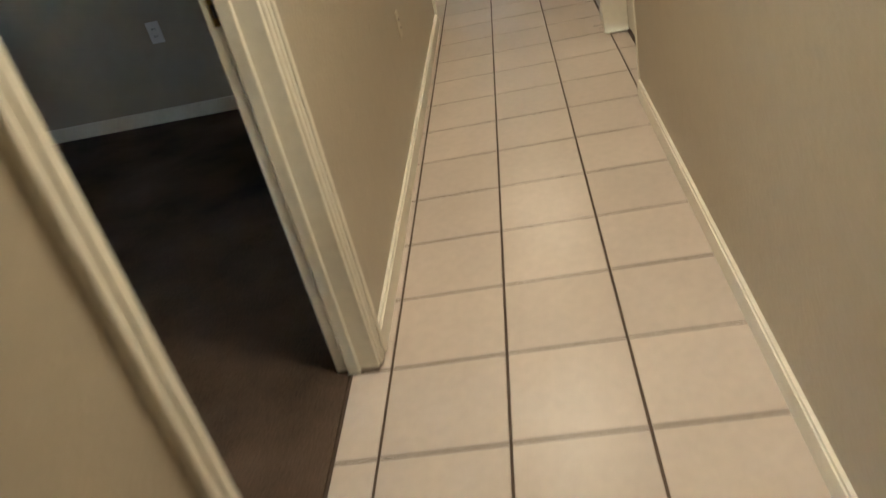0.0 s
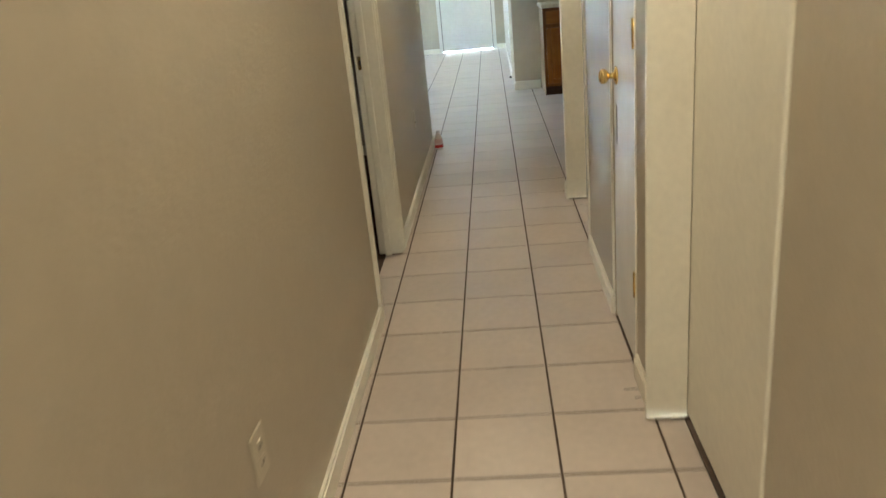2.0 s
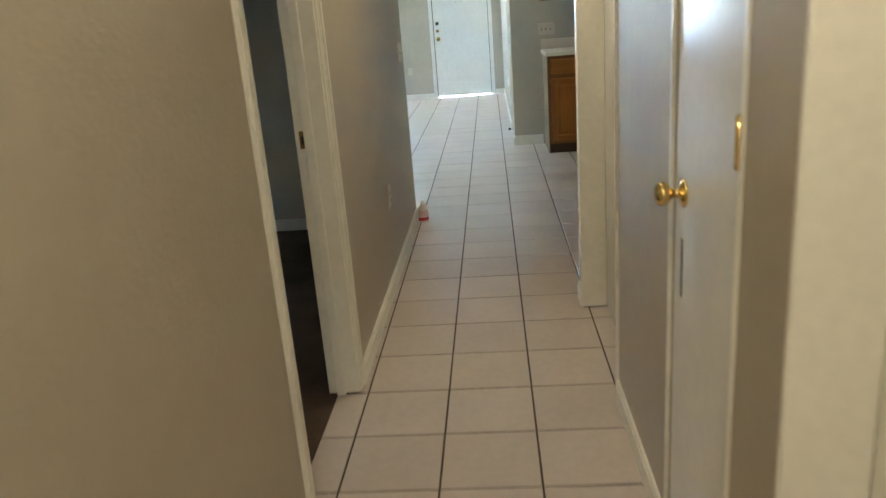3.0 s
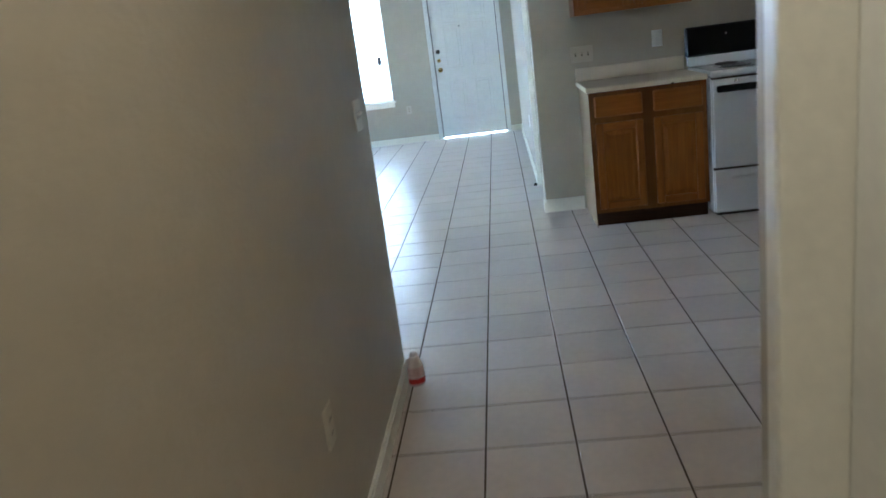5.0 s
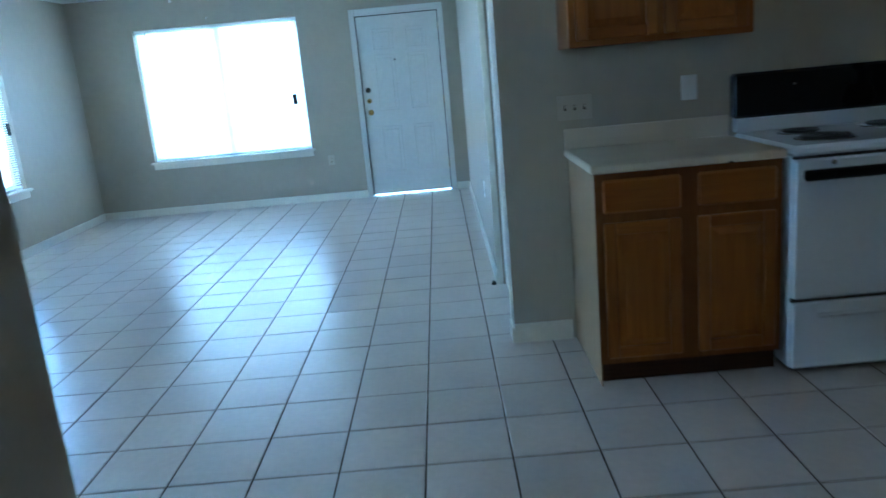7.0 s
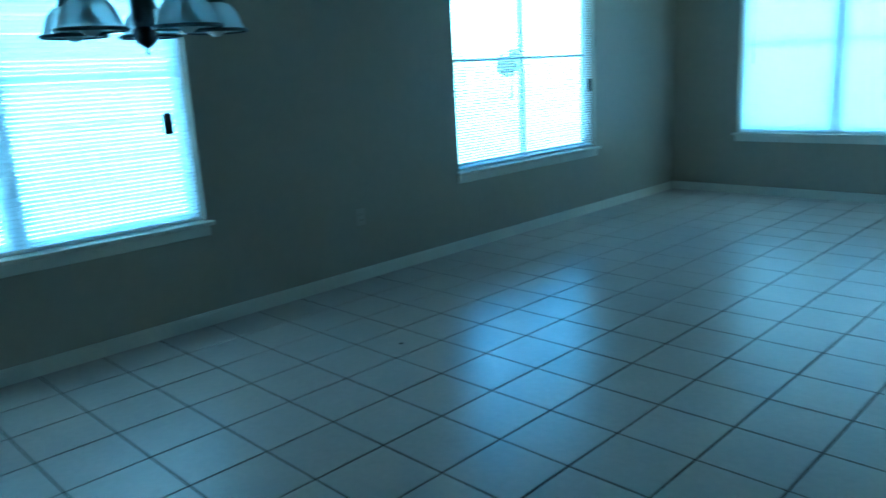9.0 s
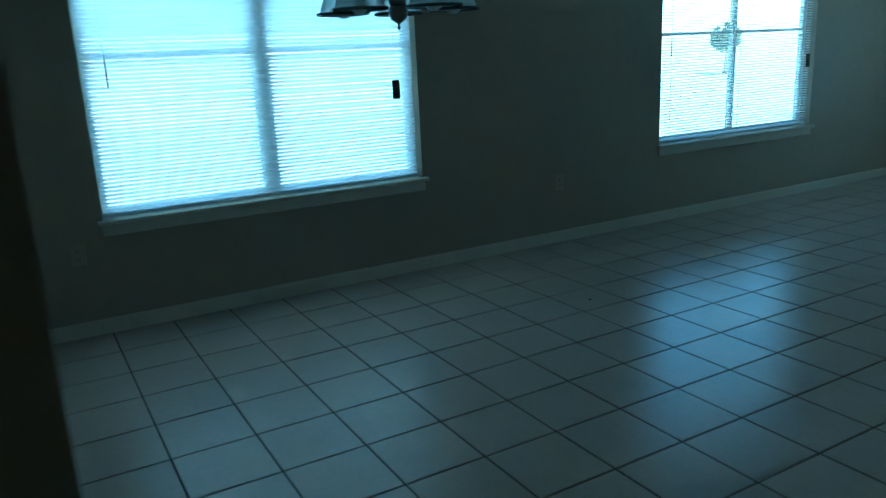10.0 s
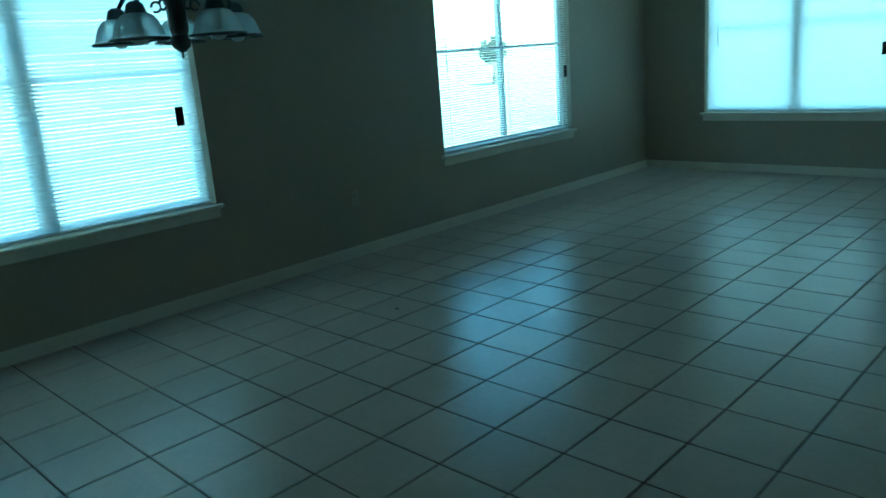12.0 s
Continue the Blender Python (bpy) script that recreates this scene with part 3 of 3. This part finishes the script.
def upper_cabinet(x0, x1, label):
    c = thing("wall_cabinet", label, "cabinet", group="kitchen cabinets")
    y = KY - 0.305
    part("body", boxes((x0, x1, y + 0.02, KY - 0.001, 1.432, 2.19)), OAK, c)
    part("face_frame", boxes((x0 + 0.0005, x0 + 0.04, y, y + 0.0195, 1.4325, 2.1895), (x1 - 0.04, x1 - 0.0005, y, y + 0.0195, 1.4325, 2.1895),
                             ((x0 + x1) / 2 - 0.022, (x0 + x1) / 2 + 0.022, y, y + 0.0195, 1.4325, 2.1895)), OAK, c)
    part("bottom_rail", boxes((x0 + 0.04, (x0 + x1) / 2 - 0.022, y + 0.001, y + 0.0195, 1.433, 1.47), ((x0 + x1) / 2 + 0.022, x1 - 0.04, y + 0.001, y + 0.0195, 1.433, 1.47)), OAK_ACROSS, c)
    m = (x0 + x1) / 2
    raised_door(c, "door", x0 + 0.028, m - 0.012, 1.457, 2.165, y - 0.0195)
    raised_door(c, "door", m + 0.012, x1 - 0.028, 1.457, 2.165, y - 0.0195)
    return c


upper_cabinet(0.742, 1.532, "honey oak wall cabinet with two raised-panel doors")
upper_cabinet(2.352, 3.10, "honey oak wall cabinet hung beside the range")

# range
sx0, sx1, sy = 1.548, 2.354, 2.708
rg = thing("kitchen_range", "white electric coil range with a black backguard", "stove")
part("body", boxes((sx0, sx1, sy + 0.03, KY - 0.012, 0.03, 0.935), bevel=0.004), ENAMEL, rg)
part("cooktop", boxes((sx0 - 0.003, sx1 + 0.003, sy + 0.004, KY - 0.05, 0.9355, 0.978), bevel=0.012), ENAMEL, rg)
od = part("oven_door", boxes((sx0 + 0.004, sx1 - 0.004, sy, sy + 0.0295, 0.340, 0.923), bevel=0.008), ENAMEL, rg)
bm = boxes((sx0 + 0.022, sx1 - 0.012, sy - 0.052, sy - 0.022, 0.842, 0.886), bevel=0.008)
for x in (sx0 + 0.05, sx1 - 0.07):
    box(bm, x, x + 0.03, sy - 0.03, sy + 0.002, 0.852, 0.876)
part("handle", bm, BLACK, od, "long black door handle")
# dark strip painting the shadow line between oven door and cooktop
part("door_gap_shade", boxes((sx0 + 0.002, sx1 - 0.002, sy + 0.012, sy + 0.0298, 0.9232, 0.9352)), SLOT, rg)
dr = part("storage_drawer", boxes((sx0 + 0.004, sx1 - 0.004, sy, sy + 0.0295, 0.032, 0.325), bevel=0.007), ENAMEL, rg)
part("drawer_lip", boxes((sx0 + 0.11, sx1 - 0.06, sy - 0.012, sy + 0.002, 0.258, 0.278), bevel=0.006), ENAMEL, dr)
# dark strip painting the shade in the gap above the drawer
part("drawer_gap_shade", boxes((sx0 + 0.003, sx1 - 0.003, sy + 0.010, sy + 0.0298, 0.3252, 0.3398)), SLOT, rg)
part("base", boxes((sx0 + 0.03, sx1 - 0.03, sy + 0.06, KY - 0.03, 0.0, 0.0295)), SLOT, rg, "dark recessed base")
bg = part("backguard", boxes((sx0 - 0.010, sx1 + 0.012, KY - 0.075, KY - 0.014, 1.045, 1.252), bevel=0.012), BLACK, rg, "black control backguard")
part("lower_back", boxes((sx0 + 0.005, sx1 - 0.005, KY - 0.07, KY - 0.014, 0.9785, 1.0445), bevel=0.004), ENAMEL, rg)
part("clock_lens", lathe(bmesh.new(), [(0.006, 0), (0.006, 0.003)], 10, Matrix.Translation((sx0 + 0.27, KY - 0.0755, 1.185)) @ TO_Y), CHROME, bg, "tiny bright badge")
part("door_badge", lathe(bmesh.new(), [(0.011, 0), (0.010, 0.002)], 12, Matrix.Translation((sx0 + 0.155, sy + 0.0, 0.904)) @ TO_Y), CHROME, od, "small grey badge")
for x, y, r in ((sx0 + 0.20, sy + 0.17, 0.10), (sx0 + 0.21, sy + 0.41, 0.075), (sx1 - 0.20, sy + 0.17, 0.075), (sx1 - 0.20, sy + 0.41, 0.10)):
    bowl = part("drip_bowl", lathe(bmesh.new(), [(r * 0.3, 0.9792), (r * 0.8, 0.9795), (r + 0.012, 0.984), (r + 0.02, 0.9825), (r + 0.02, 0.9785)], 28, Matrix.Translation((x, y, 0))), CHROME, rg, "dull chrome drip bowl")
    pts = []
    for k in range(90):
        a = k * 2 * math.pi / 22
        pts.append((x + (0.018 + (r - 0.018) * k / 89) * math.cos(a), y + (0.018 + (r - 0.018) * k / 89) * math.sin(a), 0.9905))
    part("burner_coil", tube(bmesh.new(), pts, 0.0062, 6), COIL, bowl, "black spiral burner coil")


# ---- plates on the walls ----
def wall_plate(m, gangs, kind, mat, label):
    """Plate in x-z, facing -y of m."""
    name = {"t": "light_switch", "o": "wall_outlet", "r": "light_switch"}[kind[0]]
    w = 0.045 * gangs + 0.03
    p = thing(name, label, "switch plate" if name == "light_switch" else "outlet", m)
    part("plate", boxes((-w / 2, w / 2, -0.006, 0, -0.058, 0.058), bevel=0.0025), mat, p)
    for k, c in enumerate(kind):
        x = (k - (len(kind) - 1) / 2) * 0.046
        if c == "o":
            for z in (-0.02, 0.02):
                f = part("socket", boxes((x - 0.016, x + 0.016, -0.0075, -0.005, z - 0.014, z + 0.014), bevel=0.002), mat, p)
                part("slot", boxes((x - 0.008, x - 0.005, -0.0082, -0.007, z - 0.006, z + 0.006), (x + 0.005, x + 0.008, -0.0082, -0.007, z - 0.006, z + 0.006)), SLOT, f)
        elif c == "t":
            f = part("toggle_slot", boxes((x - 0.006, x + 0.006, -0.0068, -0.0058, -0.013, 0.013)), DULLMETAL, p)
            part("toggle", boxes((x - 0.004, x + 0.004, -0.017, -0.006, 0.0, 0.011), bevel=0.0015), mat, p)
        else:
            part("rocker", boxes((x - 0.016, x + 0.016, -0.009, -0.005, -0.033, 0.033), bevel=0.003), mat, p)
    return p


def on_left_face(y, z, x=HL):
    return Matrix(((0, -1, 0, x), (1, 0, 0, y), (0, 0, 1, z), (0, 0, 0, 1)))


wall_plate(on_left_face(0.435, 1.177), 2, "tt", PLATE, "ivory double light switch by the hall corner")
wall_plate(on_left_face(-4.334, 0.466), 1, "o", PLATE, "ivory outlet low on the hall wall")
wall_plate(on_left_face(-0.625, 0.48), 1, "o", PLATE, "ivory outlet low near the hall end")
wall_plate(on_left_face(4.07, 0.445, LX), 1, "o", PLATE, "ivory outlet between the living room windows")
wall_plate(on_left_face(0.855, 0.456, LX), 1, "o", PLATE, "ivory outlet in the dining corner")
wall_plate(Matrix(((0, 1, 0, PX), (-1, 0, 0, 5.3), (0, 0, 1, 0.49), (0, 0, 0, 1))), 1, "o", PLATEW, "white outlet low on the entry partition")
wall_plate(pose(0.806, KY, 1.162), 3, "ttt", PLATE, "ivory triple light switch above the countertop")
wall_plate(pose(1.352, KY, 1.207), 1, "r", PLATEW, "bright white rocker switch beside the range")
wall_plate(pose(-1.773, -3.64, 0.505), 1, "o", PLATEW, "white outlet on the bedroom wall")
wall_plate(pose(-1.13, FY, 0.47), 1, "o", PLATE, "ivory outlet beside the front door")


# ---- chandelier ----
CX, CYC, FZ = -2.05, 1.905, 1.485
ch = thing("chandelier", "dark pewter chandelier with five ribbed glass bell shades", "chandelier", pose(CX, CYC, 0))
part("finial", lathe(bmesh.new(), [(0.002, FZ), (0.006, FZ + 0.006), (0.003, FZ + 0.013), (0.005, FZ + 0.02), (0.014, FZ + 0.026), (0.028, FZ + 0.036), (0.035, FZ + 0.055), (0.033, FZ + 0.072), (0.026, FZ + 0.08)], 24), PEWTER, ch)
part("column", lathe(bmesh.new(), [(0.028, FZ + 0.0805), (0.033, FZ + 0.10), (0.033, FZ + 0.23), (0.040, FZ + 0.25), (0.03, FZ + 0.28), (0.012, FZ + 0.31), (0.008, FZ + 0.33)], 24), PEWTER, ch)
part("rod", lathe(bmesh.new(), [(0.006, FZ + 0.3305), (0.006, H - 0.03)], 10), PEWTER, ch)
part("canopy", lathe(bmesh.new(), [(0.008, H - 0.0295), (0.05, H - 0.02), (0.062, H - 0.001)], 24), PEWTER, ch)
AIM = math.atan2(-1.37, 2.55)
for k in range(5):
    a = AIM + radians(36 + 72 * k)
    d = Vector((math.cos(a), math.sin(a), 0))
    R = 0.21
    pts = [d * (0.035 + (R - 0.035) * s) + Vector((0, 0, FZ + 0.20 + 0.07 * math.sin(math.pi * s) - 0.035 * s)) for s in (0, 0.12, 0.25, 0.4, 0.55, 0.7, 0.85, 1)]
    arm = part("arm", tube(bmesh.new(), pts, 0.0075, 8), PEWTER, ch)
    turns = [d * (0.068 + 0.017 * math.cos(q)) + Vector((0, 0, FZ + 0.178 + 0.017 * math.sin(q))) for q in (0.6 * j for j in range(10))]
    part("scroll", tube(bmesh.new(), turns, 0.0045, 6), PEWTER, arm)
    base = Matrix.Translation(d * R)
    part("socket_cup", lathe(bmesh.new(), [(0.012, FZ + 0.185), (0.026, FZ + 0.175), (0.034, FZ + 0.15), (0.036, FZ + 0.14)], 18, base), PEWTER, arm)
    bm = bmesh.new()
    steps = 60
    rings = [(0.028, 0.150), (0.046, 0.141), (0.062, 0.122), (0.072, 0.099), (0.077, 0.081), (0.085, 0.071), (0.092, 0.067)]
    loops = []
    for i, (r, z) in enumerate(rings + [(r - 0.003, z - 0.002) for r, z in rings[::-1]]):
        rib = 0.003 if 0 < i % len(rings) < 5 else 0.0003
        loops.append([bm.verts.new(base @ Vector(((r + rib * (j % 2)) * math.cos(2 * math.pi * j / steps), (r + rib * (j % 2)) * math.sin(2 * math.pi * j / steps), FZ + z))) for j in range(steps)])
    for p, q in zip(loops, loops[1:]):
        for j in range(steps):
            bm.faces.new((p[j], p[(j + 1) % steps], q[(j + 1) % steps], q[j])).smooth = True
    shade = part("shade", bm, SHADEGLASS, ch, "ribbed clear glass bell shade")
    part("rim", lathe(bmesh.new(), [(0.089, FZ + 0.0595), (0.094, FZ + 0.0605), (0.0965, FZ + 0.0645), (0.094, FZ + 0.0695), (0.090, FZ + 0.0700)], 40, base, cap=False), PEWTER, shade)
    part("bulb", lathe(bmesh.new(), [(0.012, FZ + 0.136), (0.014, FZ + 0.11), (0.028, FZ + 0.085), (0.031, FZ + 0.076), (0.026, FZ + 0.060), (0.012, FZ + 0.050), (0.001, FZ + 0.048)], 18, base), PLATEW, ch, "unlit white bulb")

# ---- ceiling lights: three in the hall (the middle one an added fill), one in the kitchen ----
def ceiling_light(x, y, glass, label):
    cl = thing("ceiling_light", label, "ceiling light", pose(x, y, 0))
    part("canopy", lathe(bmesh.new(), [(0.19, H - 0.001), (0.19, H - 0.02), (0.18, H - 0.025)], 32), TRIM, cl)
    part("diffuser", lathe(bmesh.new(), [(0.179, H - 0.0255), (0.174, H - 0.05), (0.142, H - 0.08), (0.077, H - 0.098), (0.01, H - 0.103)], 32), glass, cl, "glowing frosted glass bowl")


ceiling_light(0.14, -6.35, LAMPGLASS, "round frosted ceiling light, lit, at the bedroom end of the hall")
# unseen lamp, added so the hall walls are lit evenly
ceiling_light(0.14, -4.1, LAMPFILL, "unseen frosted fill lamp, added to even the light in the middle of the hall")
ceiling_light(0.14, -1.5, LAMPDIM, "round frosted ceiling light, lit, at the kitchen end of the hall")
ceiling_light(2.02, 1.69, LAMPKITCHEN, "round frosted ceiling light, dimly lit, in the kitchen")

pc = thing("pull_chain", "thin pull chain with a white bob below the ceiling", "pull chain", pose(-1.72, 5.5, 0))
part("chain", tube(bmesh.new(), [(0, 0, 2.062), (0.001, 0, 2.2), (0, 0, H - 0.001)], 0.0022, 6), CHROME, pc)
part("bob", lathe(bmesh.new(), [(0.002, 2.030), (0.008, 2.034), (0.010, 2.044), (0.006, 2.056), (0.002, 2.0615)], 12), PLATEW, pc, "white plastic bob")
hk = solid("wall_hook", tube(bmesh.new(), [(-2.314, FY, 2.165), (-2.314, FY - 0.02, 2.163), (-2.314, FY - 0.026, 2.150), (-2.314, FY - 0.022, 2.142)], 0.003, 6), PLATEW, "small white hook above the front window", "hook", kind="thing")

# ---- bottle by the hall corner ----
bt = thing("cleaner_bottle", "squat pinkish-white plastic cleaner bottle with a red band", "bottle", pose(-0.300, 0.562, 0.0, 0, 0, 20))
ell = Matrix.Diagonal((1.0, 0.74, 1, 1))
part("body", lathe(bmesh.new(), [(0.030, 0.0005), (0.035, 0.006), (0.0365, 0.04), (0.0355, 0.068), (0.031, 0.096), (0.024, 0.120), (0.0175, 0.136)], 24, ell), BOTTLEW, bt)
part("label", lathe(bmesh.new(), [(0.0370, 0.044), (0.0368, 0.052), (0.0358, 0.070), (0.0335, 0.086)], 24, ell, cap=False), PINK, bt, "pale pink label")
part("label_band", lathe(bmesh.new(), [(0.0362, 0.012), (0.0370, 0.014), (0.0372, 0.036), (0.0368, 0.038)], 24, ell, cap=False), RED, bt, "red band")
part("cap", lathe(bmesh.new(), [(0.0165, 0.1362), (0.0165, 0.148), (0.012, 0.156), (0.004, 0.159)], 16, ell), BOTTLEW, bt)

# small marks and debris
for k, (x, y, w) in enumerate(((0.605, -3.40, 0.07), (0.62, -3.455, 0.045))):
    # thin dark boxes laid on the tiles as cracks
    solid("tile_crack", boxes((x - w / 2, x + w / 2, y, y + 0.005, 0.0003, 0.0016), bevel=0.0004), DULLMETAL, "thin dark strip standing for a crack in the hall tiles", "debris", kind="thing")
solid("wall_scuff", boxes((HL, HL + 0.0006, -4.983, -4.977, 0.605, 0.645)), PLATE, "short pale scuff on the hall wall", "mark", kind="thing")
sp = solid("floor_crumb", lathe(bmesh.new(), [(0.006, 0.001), (0.012, 0.003), (0.006, 0.006)], 7, Matrix.Translation((-2.69, 3.35, 0))), SLOT, "small dark crumb on the tiles", "debris", kind="thing")
sp = solid("floor_crumb", lathe(bmesh.new(), [(0.004, 0.001), (0.008, 0.002), (0.004, 0.004)], 7, Matrix.Translation((0.95, 1.36, 0))), SLOT, "tiny dark speck on the kitchen tiles", "debris", kind="thing")

# ---- outdoors ----
solid("ground", boxes((-400, 400, -400, 400, -0.5, -0.13)), GRASS, "dry lawn round the house", "ground")
solid("pavement", boxes((-2.2, 1.8, FY + 0.151, FY + 9, -0.129, -0.02), (-9, 9, FY + 9, FY + 10.5, -0.129, -0.03)), CONCRETE, "pale concrete walk outside the front door", "pavement")
nb = thing("neighbour_house", "pale stucco house across the lawn", "house", pose(-24, 4, -0.13))
part("wall", boxes((-3, 3, -9, 9, 0, 2.9)), STUCCO, nb)
bm = bmesh.new()
v = [bm.verts.new(p) for p in ((-3.5, -9.5, 2.9), (3.5, -9.5, 2.9), (3.5, 9.5, 2.9), (-3.5, 9.5, 2.9), (0, -9.5, 4.6), (0, 9.5, 4.6))]
for f in ((0, 1, 4), (2, 3, 5), (1, 2, 5, 4), (3, 0, 4, 5), (0, 3, 2, 1)):
    bm.faces.new([v[k] for k in f])
part("roof", bm, CONCRETE, nb)
for y in (-6, -2, 2, 6):
    part("window", boxes((2.98, 3.04, y - 0.7, y + 0.7, 0.9, 2.1), bevel=0.02), PLATE, nb)


def tree(x, y, tall, spread, seed):
    rnd = random.Random(seed)
    t = thing("tree", "slender green tree on the lawn", "tree", pose(x, y, -0.13))
    bm = tube(bmesh.new(), [(0, 0, 0), (0.06, 0.03, tall * 0.3), (0.0, 0.1, tall * 0.6), (0.1, 0.05, tall * 0.9)], [0.13, 0.10, 0.07, 0.02])
    for k in range(9):
        a, z = rnd.uniform(0, 6.28), tall * rnd.uniform(0.4, 0.8)
        tube(bm, [(0.03, 0.05, z), (spread * 0.4 * math.cos(a), spread * 0.4 * math.sin(a), z + 0.4), (spread * 0.8 * math.cos(a), spread * 0.8 * math.sin(a), z + 0.9)], [0.04, 0.025, 0.008], 6)
    part("trunk", bm, BARK, t)
    verts, faces = [], []
    for k in range(1500):
        a, r = rnd.uniform(0, 6.28), spread * math.sqrt(rnd.random())
        z = tall * 0.72 + (rnd.random() - 0.45) * tall * 0.6 * math.sqrt(max(0.05, 1 - (r / spread) ** 2))
        if noise.noise(Vector((r * math.cos(a) * 1.6, r * math.sin(a) * 1.6, z * 1.6))) < 0.02:
            continue
        c = Vector((r * math.cos(a), r * math.sin(a), z))
        u = Vector((rnd.uniform(-1, 1), rnd.uniform(-1, 1), rnd.uniform(-1, 1))).normalized() * 0.11
        w = u.orthogonal() * 0.6
        n = len(verts)
        verts += [c - u, c + w, c + u, c - w]
        faces.append((n, n + 1, n + 2, n + 3))
    me = bpy.data.meshes.new("crown")
    me.from_pydata([tuple(p) for p in verts], [], faces)
    me.materials.append(LEAF)
    cr = new("crown", me)
    cr.parent = t
    return t


tree(-24, 30, 2.3, 0.65, 4)
tree(-5.5, 24, 5.0, 2.0, 9)


# ---- floor tiles ----
floor = bpy.data.objects["floor"]
REGIONS = [(HL, HR, -9, KS), (HL, KX, KS, BY), (LX, KX, BY, KY), (LX, PX, KY, FY + 0.02), (HR, 0.727, R1[0], R1[1]), (HR, 0.74, R3[0], R3[1]),
           (-0.43, HL, D1[0], D1[1]), (-0.45, HL, D2[0], D2[1]), (PX, PX + 0.06, PO[0], PO[1])]
GX, GY = 0.0039, 0.0037


def tile_bm(bm, w, d, m=Matrix()):
    e, h = 0.002, 0.0085
    lo = [bm.verts.new(m @ Vector((x * w / 2, y * d / 2, -h))) for x, y in ((-1, -1), (1, -1), (1, 1), (-1, 1))]
    mi = [bm.verts.new(m @ Vector((x * w / 2, y * d / 2, -0.0015))) for x, y in ((-1, -1), (1, -1), (1, 1), (-1, 1))]
    hi = [bm.verts.new(m @ Vector((x * (w / 2 - e), y * (d / 2 - e), 0))) for x, y in ((-1, -1), (1, -1), (1, 1), (-1, 1))]
    for p, q in ((lo, mi), (mi, hi)):
        for k in range(4):
            bm.faces.new((p[k], p[(k + 1) % 4], q[(k + 1) % 4], q[k]))
    bm.faces.new(hi)


pieces = []
for i in range(-13, 15):
    for j in range(-31, 28):
        c = (i * T, (i + 1) * T, j * T, (j + 1) * T)
        got = []
        for r in REGIONS:
            x0, x1, y0, y1 = max(c[0], r[0]), min(c[1], r[1]), max(c[2], r[2]), min(c[3], r[3])
            if x1 - x0 > 0.004 and y1 - y0 > 0.004:
                got.append((x0, x1, y0, y1))
        if len(got) > 1:
            hull = (min(g[0] for g in got), max(g[1] for g in got), min(g[2] for g in got), max(g[3] for g in got))
            area = sum((g[1] - g[0]) * (g[3] - g[2]) for g in got)
            if abs((hull[1] - hull[0]) * (hull[3] - hull[2]) - area) < 2e-3:
                got = [hull]
        for x0, x1, y0, y1 in got:
            x0 += GX if abs(x0 - c[0]) < 1e-6 else 0
            x1 -= GX if abs(x1 - c[1]) < 1e-6 else 0
            y0 += GY if abs(y0 - c[2]) < 1e-6 else 0
            y1 -= GY if abs(y1 - c[3]) < 1e-6 else 0
            if x1 - x0 > 0.008 and y1 - y0 > 0.008:
                pieces.append(((x0 + x1) / 2, (y0 + y1) / 2, x1 - x0, y1 - y0))
shared, rest, rnd = {}, bmesh.new(), random.Random(5)
for x, y, w, d in pieces:
    m = pose(x, y, rnd.uniform(-0.0005, 0.0005), rnd.uniform(-0.10, 0.10), rnd.uniform(-0.10, 0.10), rnd.uniform(-0.12, 0.12))
    near = (x < 0.66 and -7.2 < y < 1.0) or (-2.0 < x < 1.7 and 0.6 < y < 4.4)
    if near and min(w, d) > 0.1:
        key = (round(w, 3), round(d, 3))
        if key not in shared:
            bm = bmesh.new()
            tile_bm(bm, w, d)
            shared[key] = mesh_of("tile", bm, TILE)
        ob = new("tile", shared[key])
        ob.parent = floor
        ob.matrix_local = m
    else:
        tile_bm(rest, w, d, m)
cross = bmesh.new()
for x, y, w, d in pieces:
    box(cross, x - w / 2 + 0.001, x + w / 2 - 0.001, y - d / 2 - 2 * GY, y - d / 2, -0.005, -0.0022)
tagged(part("cross_joints", cross, JOINT, floor), "tan grout joints across the tile rows", kind="stuff")
tagged(part("tiles", rest, TILE, floor), "beige ceramic floor tiles", kind="stuff")
